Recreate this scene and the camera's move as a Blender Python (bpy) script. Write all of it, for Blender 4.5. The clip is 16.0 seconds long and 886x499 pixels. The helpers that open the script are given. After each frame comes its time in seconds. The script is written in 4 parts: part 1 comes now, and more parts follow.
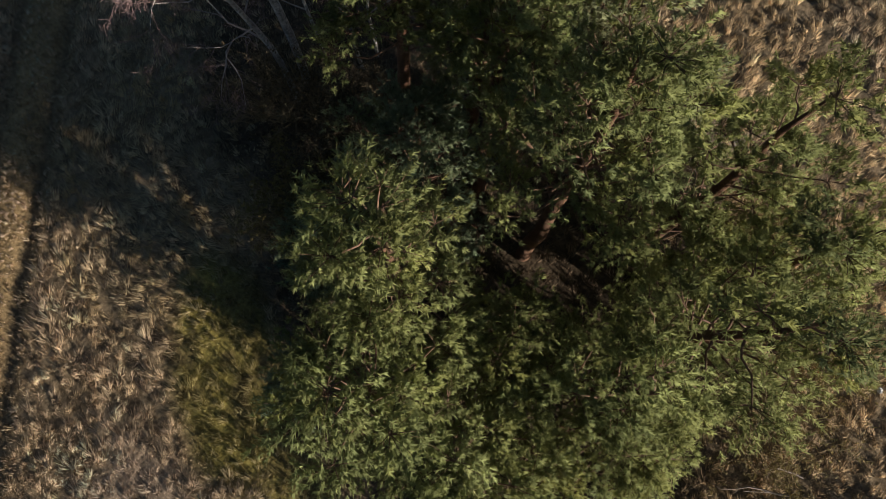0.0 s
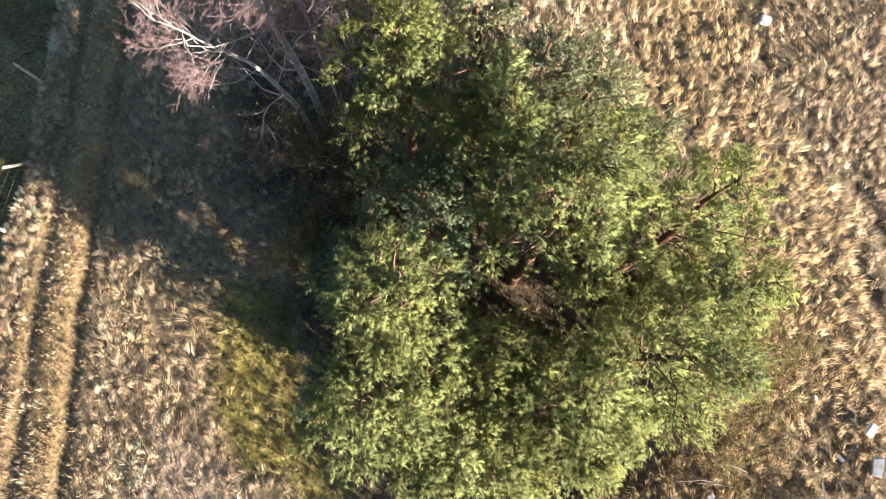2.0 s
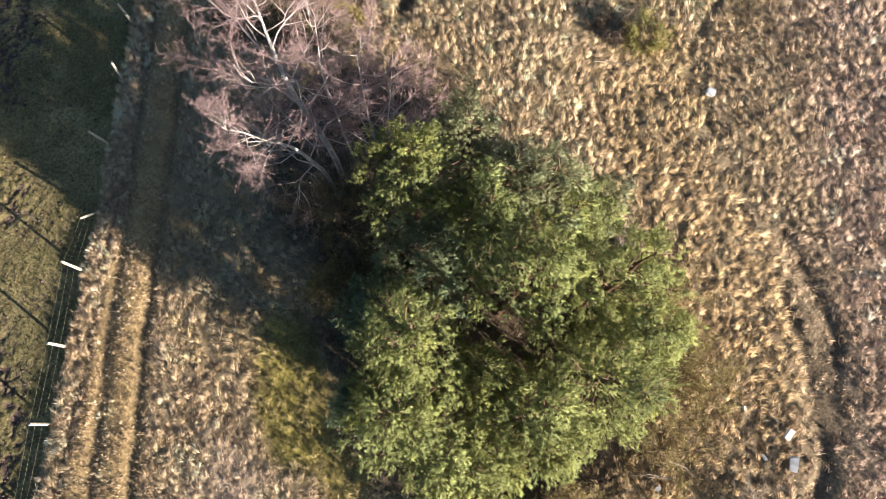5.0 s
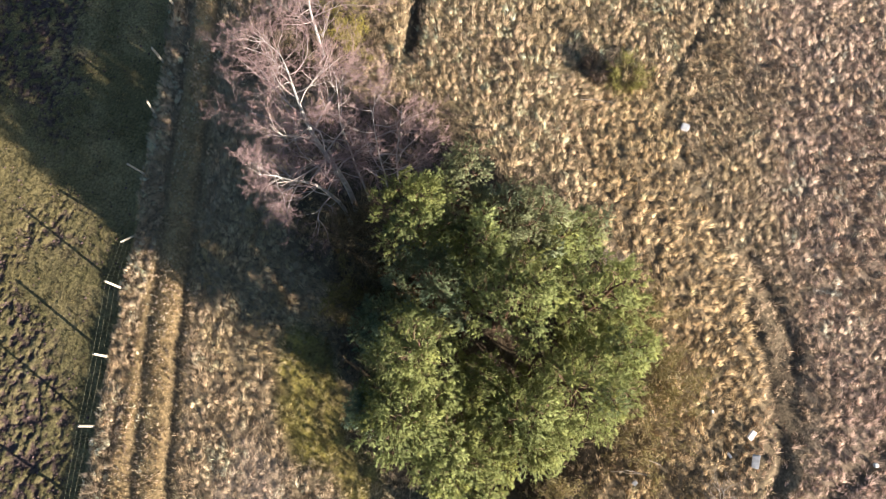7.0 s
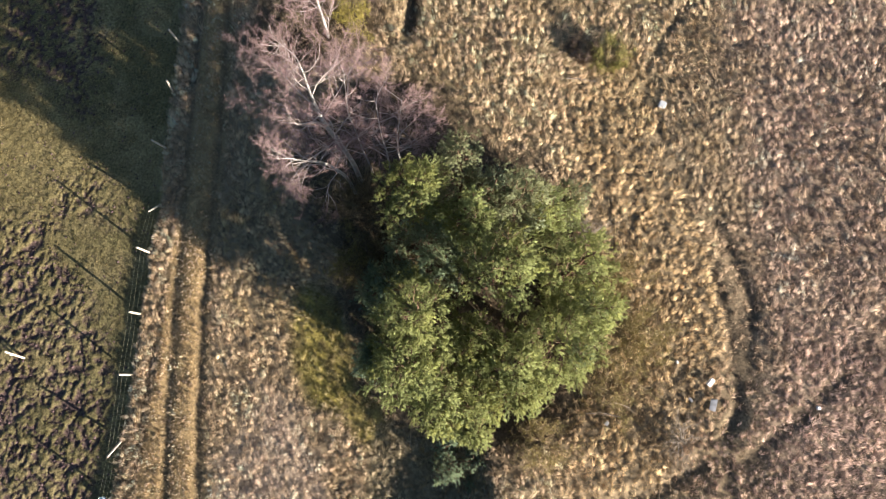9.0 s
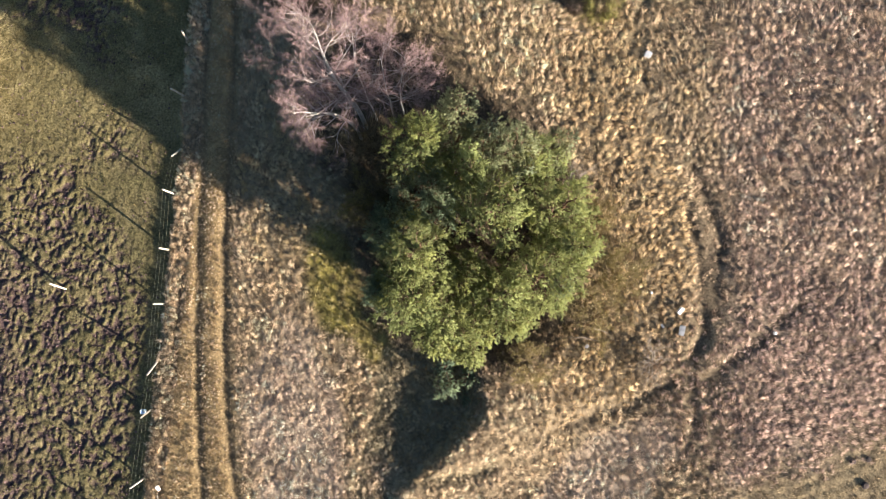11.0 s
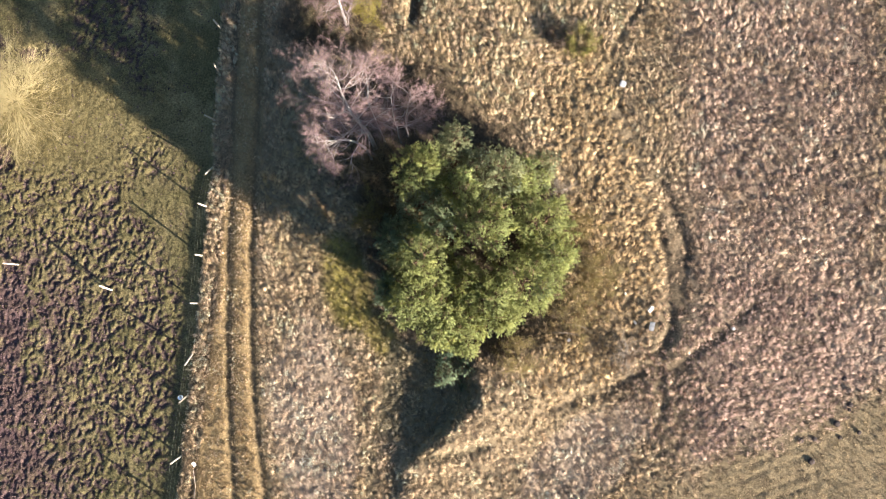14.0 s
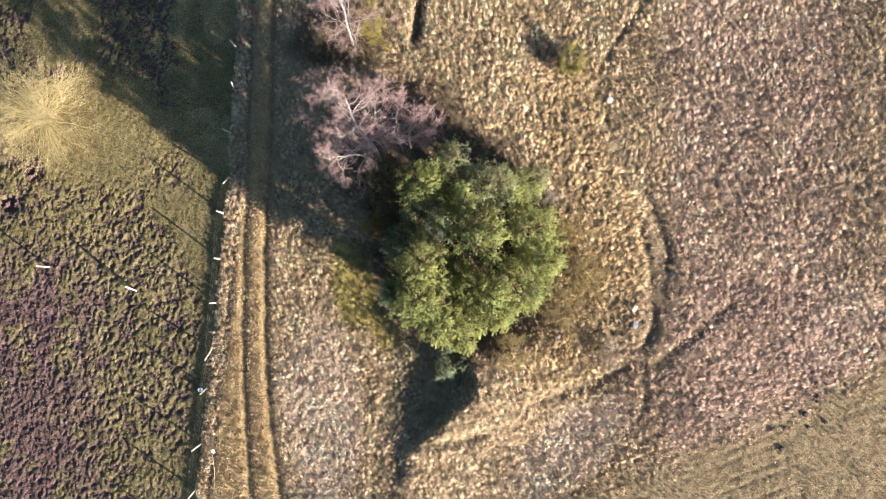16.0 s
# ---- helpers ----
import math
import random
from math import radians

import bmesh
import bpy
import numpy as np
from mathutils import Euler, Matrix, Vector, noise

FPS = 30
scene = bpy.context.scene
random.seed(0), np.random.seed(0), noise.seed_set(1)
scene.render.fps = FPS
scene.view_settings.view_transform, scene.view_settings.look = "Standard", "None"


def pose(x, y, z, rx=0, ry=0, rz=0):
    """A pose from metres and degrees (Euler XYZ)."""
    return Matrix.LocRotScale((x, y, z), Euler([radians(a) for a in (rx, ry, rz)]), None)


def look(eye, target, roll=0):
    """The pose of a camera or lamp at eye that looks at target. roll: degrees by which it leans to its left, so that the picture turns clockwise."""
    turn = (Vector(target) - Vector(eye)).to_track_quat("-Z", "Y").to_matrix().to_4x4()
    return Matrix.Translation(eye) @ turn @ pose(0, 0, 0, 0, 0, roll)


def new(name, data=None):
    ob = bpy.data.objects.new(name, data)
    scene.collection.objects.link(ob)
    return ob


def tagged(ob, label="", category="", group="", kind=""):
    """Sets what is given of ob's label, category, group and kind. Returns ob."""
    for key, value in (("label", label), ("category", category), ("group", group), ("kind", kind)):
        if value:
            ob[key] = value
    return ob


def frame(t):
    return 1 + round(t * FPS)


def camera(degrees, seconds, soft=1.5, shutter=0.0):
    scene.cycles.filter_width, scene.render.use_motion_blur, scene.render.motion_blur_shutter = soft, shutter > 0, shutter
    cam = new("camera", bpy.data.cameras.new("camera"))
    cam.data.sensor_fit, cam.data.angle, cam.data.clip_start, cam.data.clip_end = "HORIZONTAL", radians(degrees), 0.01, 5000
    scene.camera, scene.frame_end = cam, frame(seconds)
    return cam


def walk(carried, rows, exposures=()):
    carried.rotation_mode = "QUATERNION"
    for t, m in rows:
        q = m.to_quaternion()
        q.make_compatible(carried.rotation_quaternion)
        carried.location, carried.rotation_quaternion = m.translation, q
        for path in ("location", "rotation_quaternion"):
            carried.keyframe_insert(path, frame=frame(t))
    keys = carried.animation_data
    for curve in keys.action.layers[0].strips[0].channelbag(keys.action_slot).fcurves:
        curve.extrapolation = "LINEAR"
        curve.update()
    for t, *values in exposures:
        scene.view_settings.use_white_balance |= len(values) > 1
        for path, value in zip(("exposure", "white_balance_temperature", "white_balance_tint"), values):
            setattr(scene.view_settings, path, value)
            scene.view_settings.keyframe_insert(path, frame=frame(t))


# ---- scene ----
cam = camera(70.1, 16.0, soft=0.5)
# a drone rises straight up, at first looking a little ahead, then nearly straight down
PATH = [
    (0.0, pose(0.120, -2.661, 16.310, 12.948, 0.190, 0.57)),
    (0.5, pose(0.127, -2.629, 16.998, 12.947, 0.200, 0.58)),
    (1.0, pose(0.132, -2.610, 17.714, 12.970, 0.195, 0.59)),
    (1.5, pose(0.134, -2.540, 18.464, 12.960, 0.207, 0.58)),
    (2.0, pose(0.135, -2.485, 19.202, 12.995, 0.240, 0.59)),
    (2.5, pose(0.141, -2.431, 19.931, 13.010, 0.238, 0.61)),
    (3.0, pose(0.162, -2.385, 20.659, 13.075, 0.256, 0.62)),
    (3.5, pose(0.197, -2.325, 21.397, 13.123, 0.290, 0.62)),
    (4.0, pose(0.199, -2.276, 22.135, 13.150, 0.250, 0.63)),
    (6.5, pose(0.115, -2.095, 25.864, 13.260, 0.189, 0.63)),
    (7.0, pose(0.090, -2.068, 26.584, 13.310, 0.122, 0.64)),
    (7.5, pose(0.094, -2.063, 27.306, 13.391, 0.095, 0.63)),
    (8.0, pose(0.163, -2.023, 28.031, 13.520, 0.050, 0.63)),
    (8.5, pose(0.235, -1.996, 28.816, 12.828, 0.050, 0.63)),
    (9.0, pose(0.234, -1.926, 29.614, 8.861, 0.075, 0.61)),
    (9.5, pose(0.215, -1.844, 30.386, 4.763, 0.075, 0.62)),
    (9.7, pose(0.215, -1.800, 30.693, 3.080, 0.070, 0.62)),
    (10.0, pose(0.210, -1.780, 31.140, 2.480, 0.020, 0.63)),
    (12.0, pose(0.180, -1.677, 34.127, 2.420, -0.111, 0.64)),
    (12.5, pose(0.162, -1.621, 34.898, 2.320, -0.145, 0.63)),
    (13.0, pose(0.162, -1.555, 35.653, 2.265, -0.130, 0.64)),
    (13.5, pose(0.152, -1.506, 36.448, 2.265, -0.138, 0.63)),
    (14.0, pose(0.148, -1.470, 37.216, 2.280, -0.155, 0.63)),
    (14.5, pose(0.140, -1.390, 37.969, 2.225, -0.180, 0.63)),
    (15.0, pose(0.103, -1.288, 38.721, 2.116, -0.240, 0.65)),
    (15.5, pose(0.075, -1.150, 39.492, 1.948, -0.270, 0.66)),
    (16.0, pose(0.080, -0.960, 40.251, 1.740, -0.250, 0.68)),
]
# the film fades up from dark at its start
EXPOSURES = [(0.0, 0.52), (0.25, 1.12), (0.5, 1.6), (0.75, 2.02), (1.0, 2.32), (1.3, 2.38), (4.0, 2.2), (6.5, 2.02), (9.5, 1.98), (11.8, 2.18), (16.0, 2.36)]
walk(cam, PATH, EXPOSURES)

# ---- world and sun ----
SUN_AZ, SUN_EL = radians(-35.5), radians(13.5)
SUN = Vector((math.cos(SUN_AZ) * math.cos(SUN_EL), math.sin(SUN_AZ) * math.cos(SUN_EL), math.sin(SUN_EL)))
world = bpy.data.worlds.new("world")
scene.world = world
world.use_nodes = True
wn = world.node_tree.nodes
sky = wn.new("ShaderNodeTexSky")
sky.sky_type = "NISHITA"
sky.sun_disc = False
sky.sun_elevation, sky.ozone_density = SUN_EL, 3.0
sky.sun_rotation = math.atan2(SUN.x, SUN.y)
wn["Background"].inputs["Strength"].default_value = 0.045
world.node_tree.links.new(sky.outputs["Color"], wn["Background"].inputs["Color"])
lamp = bpy.data.lights.new("sun", "SUN")
lamp.energy, lamp.angle, lamp.color = 5.0, radians(0.55), (1.0, 0.9, 0.8)
sun = new("sun", lamp)
sun.matrix_world = look(SUN * 80, (0, 0, 0))


# ---- materials ----
def material(name, rough=0.8, metal=0.0, colour=None, tint=False, spots=(), translucent=0.0, bump=0.0, bump_scale=30.0, specular=0.3):
    """A surface: a base colour (or the mesh's own tint) broken up by noises. spots: (scale, low, high) factors of brightness."""
    m = bpy.data.materials.new(name)
    m.use_nodes = True
    t = m.node_tree
    n, link = t.nodes, t.links.new
    b = n["Principled BSDF"]
    b.inputs["Roughness"].default_value = rough
    b.inputs["Metallic"].default_value = metal
    b.inputs["Specular IOR Level"].default_value = specular
    if tint:
        a = n.new("ShaderNodeAttribute")
        a.attribute_name = "tint"
        out = a.outputs["Color"]
    else:
        a = n.new("ShaderNodeRGB")
        a.outputs[0].default_value = (*colour, 1)
        out = a.outputs[0]
    co = n.new("ShaderNodeTexCoord").outputs["Object"]
    for scale, low, high in spots:
        z = n.new("ShaderNodeTexNoise")
        z.inputs["Scale"].default_value, z.inputs["Detail"].default_value = scale, 4
        link(co, z.inputs["Vector"])
        r = n.new("ShaderNodeMapRange")
        r.inputs["From Min"].default_value, r.inputs["From Max"].default_value = 0.3, 0.7
        r.inputs["To Min"].default_value, r.inputs["To Max"].default_value = low, high
        link(z.outputs["Fac"], r.inputs["Value"])
        mul = n.new("ShaderNodeMixRGB")
        mul.blend_type = "MULTIPLY"
        mul.inputs["Fac"].default_value = 1
        link(out, mul.inputs["Color1"])
        link(r.outputs["Result"], mul.inputs["Color2"])
        out = mul.outputs["Color"]
    link(out, b.inputs["Base Color"])
    if bump:
        z = n.new("ShaderNodeTexNoise")
        z.inputs["Scale"].default_value, z.inputs["Detail"].default_value = bump_scale, 6
        link(co, z.inputs["Vector"])
        p = n.new("ShaderNodeBump")
        p.inputs["Strength"].default_value, p.inputs["Distance"].default_value = bump, 0.03
        link(z.outputs["Fac"], p.inputs["Height"])
        link(p.outputs["Normal"], b.inputs["Normal"])
    if translucent:
        tr = n.new("ShaderNodeBsdfTranslucent")
        link(out, tr.inputs["Color"])
        mix = n.new("ShaderNodeMixShader")
        mix.inputs["Fac"].default_value = translucent
        link(b.outputs[0], mix.inputs[1])
        link(tr.outputs[0], mix.inputs[2])
        link(mix.outputs[0], n["Material Output"].inputs["Surface"])
    return m


M_GROUND = material("earth_and_thatch", 0.95, tint=True, spots=((1.3, 0.8, 1.2), (9, 0.55, 1.4), (45, 0.6, 1.4)), bump=1.0, bump_scale=12, specular=0.1)
M_GRASS = material("grass_blades", 0.9, tint=True, spots=((0.9, 0.88, 1.12),), translucent=0.38, specular=0.06)
M_NEEDLE = material("pine_needles", 0.8, tint=True, spots=((1.1, 0.85, 1.15),), translucent=0.5, specular=0.05)
M_PINEBARK = material("pine_bark", 0.9, colour=(0.125, 0.066, 0.038), spots=((3, 0.6, 1.3), (25, 0.6, 1.4)), bump=0.8, bump_scale=20)
M_PINELIMB = material("pine_limb_bark", 0.85, colour=(0.15, 0.09, 0.058), spots=((6, 0.6, 1.4),), bump=0.5)
M_BIRCH = material("birch_bark", 0.75, colour=(0.52, 0.49, 0.46), spots=((2.5, 0.65, 1.1), (18, 0.35, 1.25)), bump=0.4, bump_scale=30)
M_BIRCHLIMB = material("birch_limb_bark", 0.75, colour=(0.4, 0.345, 0.315), spots=((9, 0.6, 1.2),))
M_TWIG = material("birch_twigs", 0.7, colour=(0.265, 0.178, 0.17), spots=((1.5, 0.75, 1.25),))
M_WILLOWTWIG = material("willow_twigs", 0.65, colour=(0.36, 0.295, 0.15), spots=((1.2, 0.8, 1.2), (9, 0.8, 1.2)))
M_SHRUBTWIG = material("shrub_twigs", 0.8, colour=(0.24, 0.18, 0.095), spots=((2, 0.7, 1.3),))
M_GREYTWIG = material("dead_grey_twigs", 0.85, colour=(0.3, 0.25, 0.2), spots=((3, 0.75, 1.25),))
M_LEAF = material("shrub_leaves", 0.7, tint=True, spots=((2, 0.8, 1.2),), translucent=0.25)
M_POST = material("weathered_pale_wood", 0.85, colour=(0.5, 0.44, 0.35), spots=((5, 0.75, 1.1), (40, 0.7, 1.15)), bump=0.5, bump_scale=40)
M_WIRE = material("dull_fence_wire", 0.5, metal=0.3, colour=(0.2, 0.19, 0.12), spots=((4, 0.7, 1.2),))
M_WHITE = material("white_concrete", 0.8, colour=(0.78, 0.77, 0.74), spots=((5, 0.85, 1.05), (40, 0.88, 1.06)), bump=0.3, bump_scale=60)
M_GREYSLAB = material("grey_concrete", 0.85, colour=(0.55, 0.54, 0.53), spots=((4, 0.7, 1.15), (30, 0.85, 1.1)), bump=0.4, bump_scale=40)
M_PLASTIC = material("pale_blue_plastic", 0.4, colour=(0.55, 0.66, 0.78), spots=((6, 0.85, 1.1),), specular=0.5)
M_SOIL = material("fresh_dark_soil", 0.95, colour=(0.06, 0.042, 0.036), spots=((8, 0.6, 1.5), (50, 0.6, 1.4)), bump=0.8, bump_scale=40)


# ---- mesh tools ----
def hash2(ix, iy, seed):
    h = (ix.astype(np.int64) * 374761393 + iy.astype(np.int64) * 668265263 + seed * 974634777) & 0xFFFFFFFF
    h = ((h ^ (h >> 13)) * 1274126177) & 0xFFFFFFFF
    return ((h ^ (h >> 16)) & 0xFFFF) / 65535.0


def vnoise(x, y, scale, seed=0):
    """Smooth noise of one octave, 0 to 1."""
    x, y = np.asarray(x) * scale, np.asarray(y) * scale
    ix, iy = np.floor(x), np.floor(y)
    fx, fy = x - ix, y - iy
    fx, fy = fx * fx * (3 - 2 * fx), fy * fy * (3 - 2 * fy)
    a, b = hash2(ix, iy, seed), hash2(ix + 1, iy, seed)
    c, d = hash2(ix, iy + 1, seed), hash2(ix + 1, iy + 1, seed)
    return (a * (1 - fx) + b * fx) * (1 - fy) + (c * (1 - fx) + d * fx) * fy


def fbm(x, y, scale, seed=0, octaves=3):
    v, w, total = 0, 1.0, 0
    for k in range(octaves):
        v = v + w * vnoise(x, y, scale * 2 ** k, seed + 17 * k)
        total += w
        w *= 0.5
    return v / total


def tussock(x, y, size=0.26, seed=5):
    """Rounded tussocks: how high on its tussock a place lies (0 to 1), the way to the tussock's middle in sizes, and two chances of its own."""
    u = (np.asarray(x, dtype=float) + 0.25 * (fbm(x, y, 1.7, seed + 1, 2) - 0.5)) / size
    v = (np.asarray(y, dtype=float) + 0.25 * (fbm(x, y, 1.7, seed + 2, 2) - 0.5)) / (size * 1.45)
    iu, iv = np.floor(u), np.floor(v)
    best = np.full(np.shape(u), 9.0)
    du, dv, one, two = (np.zeros(np.shape(u)) for k in range(4))
    for a in (-1, 0, 1):
        for b in (-1, 0, 1):
            cu, cv = iu + a, iv + b
            ju, jv = cu + 0.08 + 0.84 * hash2(cu, cv, seed + 3) - u, cv + 0.08 + 0.84 * hash2(cu, cv, seed + 4) - v
            grown = 0.75 + 0.5 * hash2(cu, cv, seed + 5)
            d = np.hypot(ju, jv) / grown
            near = d < best
            best = np.where(near, d, best)
            du, dv = np.where(near, ju, du), np.where(near, jv, dv)
            one, two = np.where(near, hash2(cu, cv, seed + 6), one), np.where(near, hash2(cu, cv, seed + 7), two)
    return np.clip(1 - (best / 0.78) ** 2, 0, 1), du, dv, one, two


def step(a, b, v):
    t = np.clip((np.asarray(v) - a) / (b - a), 0, 1)
    return t * t * (3 - 2 * t)


def along(x, y, pts):
    """Distance of points to a polyline, and on which side (positive: to the left of its way)."""
    best, side = np.full(np.shape(x), 1e9), np.zeros(np.shape(x))
    for (ax, ay), (bx, by) in zip(pts, pts[1:]):
        dx, dy = bx - ax, by - ay
        t = np.clip(((x - ax) * dx + (y - ay) * dy) / (dx * dx + dy * dy), 0, 1)
        d = np.hypot(x - ax - t * dx, y - ay - t * dy)
        s = np.sign(dx * (y - ay) - dy * (x - ax))
        side = np.where(d < best, s, side)
        best = np.minimum(best, d)
    return best, side


def oval(x, y, cx, cy, rx, ry, turn=0.0):
    """Distance from an oval's middle, 1 at its rim, wavering."""
    c, s = math.cos(radians(turn)), math.sin(radians(turn))
    u, v = (x - cx) * c + (y - cy) * s, -(x - cx) * s + (y - cy) * c
    return np.hypot(u / rx, v / ry) + 0.35 * (fbm(x, y, 0.7, 5) - 0.5)


def build(name, verts, faces, mat, tint=None, smooth=True):
    """A mesh from arrays; faces: arrays of triangles and of quads."""
    me = bpy.data.meshes.new(name)
    verts = np.asarray(verts, dtype=np.float32)
    faces = [np.asarray(f, dtype=np.int32) for f in faces if len(f)]
    me.vertices.add(len(verts))
    me.vertices.foreach_set("co", verts.ravel())
    me.loops.add(sum(f.size for f in faces))
    me.loops.foreach_set("vertex_index", np.concatenate([f.ravel() for f in faces]))
    sizes = np.concatenate([np.full(len(f), f.shape[1]) for f in faces])
    me.polygons.add(len(sizes))
    me.polygons.foreach_set("loop_start", np.concatenate([[0], np.cumsum(sizes)[:-1]]).astype(np.int32))
    me.polygons.foreach_set("use_smooth", np.full(len(sizes), smooth))
    if tint is not None:
        col = np.ones((len(verts), 4), dtype=np.float32)
        col[:, :3] = tint
        me.attributes.new("tint", "FLOAT_COLOR", "POINT").data.foreach_set("color", col.ravel())
    me.update(calc_edges=True)
    me.materials.append(mat)
    return me


class Tubes:
    """Gathers tapered tubes into one mesh."""

    def __init__(self):
        self.v, self.f, self.n = [], [], 0

    def add(self, pts, radii, sides=5):
        pts = np.asarray(pts, dtype=float)
        k = len(pts)
        way = np.gradient(pts, axis=0)
        way /= np.linalg.norm(way, axis=1)[:, None] + 1e-9
        ref = np.where(np.abs(way[:, 2:3]) > 0.9, [[1.0, 0, 0]], [[0, 0, 1.0]])
        u = np.cross(way, ref)
        u /= np.linalg.norm(u, axis=1)[:, None] + 1e-9
        w = np.cross(way, u)
        ang = np.arange(sides) * 2 * math.pi / sides
        ring = pts[:, None] + np.asarray(radii)[:, None, None] * (u[:, None] * np.cos(ang)[None, :, None] + w[:, None] * np.sin(ang)[None, :, None])
        self.v.append(ring.reshape(-1, 3))
        i = np.arange(k - 1)[:, None] * sides
        j = np.arange(sides)[None]
        a, b = i + j, i + (j + 1) % sides
        self.f.append((np.stack([a, b, b + sides, a + sides], -1).reshape(-1, 4)) + self.n)
        self.n += k * sides

    def mesh(self, name, mat):
        return build(name, np.concatenate(self.v), [np.concatenate(self.f)], mat)


def face_up(P, lie):
    """Triangles (m, 3, 3) wound so that each one's front looks the way of its normal, or up."""
    g = np.cross(P[:, 1] - P[:, 0], P[:, 2] - P[:, 0])
    back = (g * (lie + np.array([0, 0, 0.6]))).sum(1) < 0
    P[back] = P[back][:, [1, 0, 2]]
    return P.reshape(-1, 3)


def part(name, me, parent, label=""):
    ob = new(name, me)
    ob.parent = parent
    return tagged(ob, label) if label else ob


def bm_mesh(name, bm, mat):
    me = bpy.data.meshes.new(name)
    bm.to_mesh(me)
    bm.free()
    me.materials.append(mat)
    return me


def blades(px, py, pz, count, height, spread, width, colour, rng, lodge=(0.0, 0.0), comb=0.6, lay=0.75, swell=(0.0, 0.0)):
    """Grass tufts: at each place count blades, combed towards lodge. Arrays of vertices, triangles, tint and normals."""
    n = len(px)
    rep = lambda a: np.repeat(np.broadcast_to(a, (n,)), count)
    x, y, z, h, s, w = (rep(a) for a in (px, py, pz, height, spread, width))
    lx, ly = rep(lodge[0]), rep(lodge[1])
    m = n * count
    az = rng.uniform(0, 2 * math.pi, m)
    far = np.sqrt(rng.random(m))
    ox, oy = np.cos(az) * far, np.sin(az) * far
    h = h * rng.uniform(0.55, 1.2, m) * (1.15 - 0.6 * far)
    bx, by = x + ox * s * 0.6, y + oy * s * 0.6
    ex = (ox * s * (1 - comb) + lx * comb) * h / (s + 0.05) * rng.uniform(0.5, 1.4, m) * lay
    ey = (oy * s * (1 - comb) + ly * comb) * h / (s + 0.05) * rng.uniform(0.5, 1.4, m) * lay
    ex, ey = ex + rng.normal(0, 0.14, m) * h, ey + rng.normal(0, 0.14, m) * h
    side = np.arctan2(ey, ex) + math.pi / 2 + rng.normal(0, 0.5, m)
    wv = w * rng.uniform(0.6, 1.3, m) * 0.5
    tx, ty = np.cos(side) * wv, np.sin(side) * wv
    zz = z - 0.03
    P = np.empty((m, 3, 3), dtype=np.float32)
    P[:, 0] = np.stack([bx - tx, by - ty, zz], -1)
    P[:, 1] = np.stack([bx + tx, by + ty, zz], -1)
    P[:, 2] = np.stack([bx + ex, by + ey, zz + h * rng.uniform(0.7, 1.0, m)], -1)
    col = np.repeat(colour, count, axis=0) * rng.uniform(0.88, 1.12, (m, 1))
    # each tussock is rounded: its blades are shaded as one soft swelling
    lie = np.stack([ox * 0.55 + rep(swell[0]), oy * 0.55 + rep(swell[1]), np.full(m, 0.55)], -1) + rng.normal(0, 0.22, (m, 3))
    lie /= np.linalg.norm(lie, axis=1)[:, None]
    return face_up(P, lie), np.arange(m * 3).reshape(-1, 3), np.repeat(col, 3, axis=0), np.repeat(lie, 3, axis=0)


# ---- the lie of the land ----
FENCE = [(-12.75, 22.0), (-13.05, 16.1), (-13.25, 13.15), (-13.33, 10.5), (-13.4, 7.55), (-13.55, 4.75), (-13.78, 2.4), (-13.93, -0.52), (-14.15, -3.3), (-14.38, -6.25), (-14.62, -8.7), (-14.9, -12.2), (-15.2, -15.1), (-15.5, -18.3)]
LOWRUN = [(12.43, -6.77), (11.43, -7.37), (10.11, -8.11), (8.13, -8.65), (6.15, -9.29)]
WESTRUN = [(11.45, 6.57), (11.95, 4.55), (12.45, 2.7), (13.11, 0.87), (13.48, -0.47), (13.61, -1.79), (13.77, -3.45), (13.63, -4.78), (13.03, -5.84)]
EASTRUN = [(13.19, 4.02), (13.69, 2.88), (14.05, 1.88), (14.45, 1.05), (14.65, 0.05), (14.5, -1.5)]
SOUTHRUN = [(12.96, -6.93), (13.15, -8.4), (13.25, -9.55)]
DITCH = WESTRUN + LOWRUN
SPUR = [(20.5, -2.2), (18.43, -3.24), (17.76, -3.74), (17.09, -4.41), (15.75, -5.42), (14.59, -6.42), (13.92, -6.92)]
FOOTPATH = [(13.6, 17.5), (12.6, 15.8), (10.9, 13.2), (10.1, 11.7)]
PATHLINE = [(10.1, 11.0), (10.6, 8.6), (11.2, 7.0), (12.2, 4.3)]


def fence_x(y):
    return np.interp(y, [p[1] for p in FENCE[::-1]], [p[0] for p in FENCE[::-1]])


def rut_bend(y):
    return np.interp(y, [-18, -15, -10, -5.5, 0, 6, 10.7, 16.2, 20], [1.6, 1.05, 0.38, 0.0, -0.1, 0.06, 0.13, 0.07, 0.1])


RUT_E, RUT_W = -10.94, -12.32


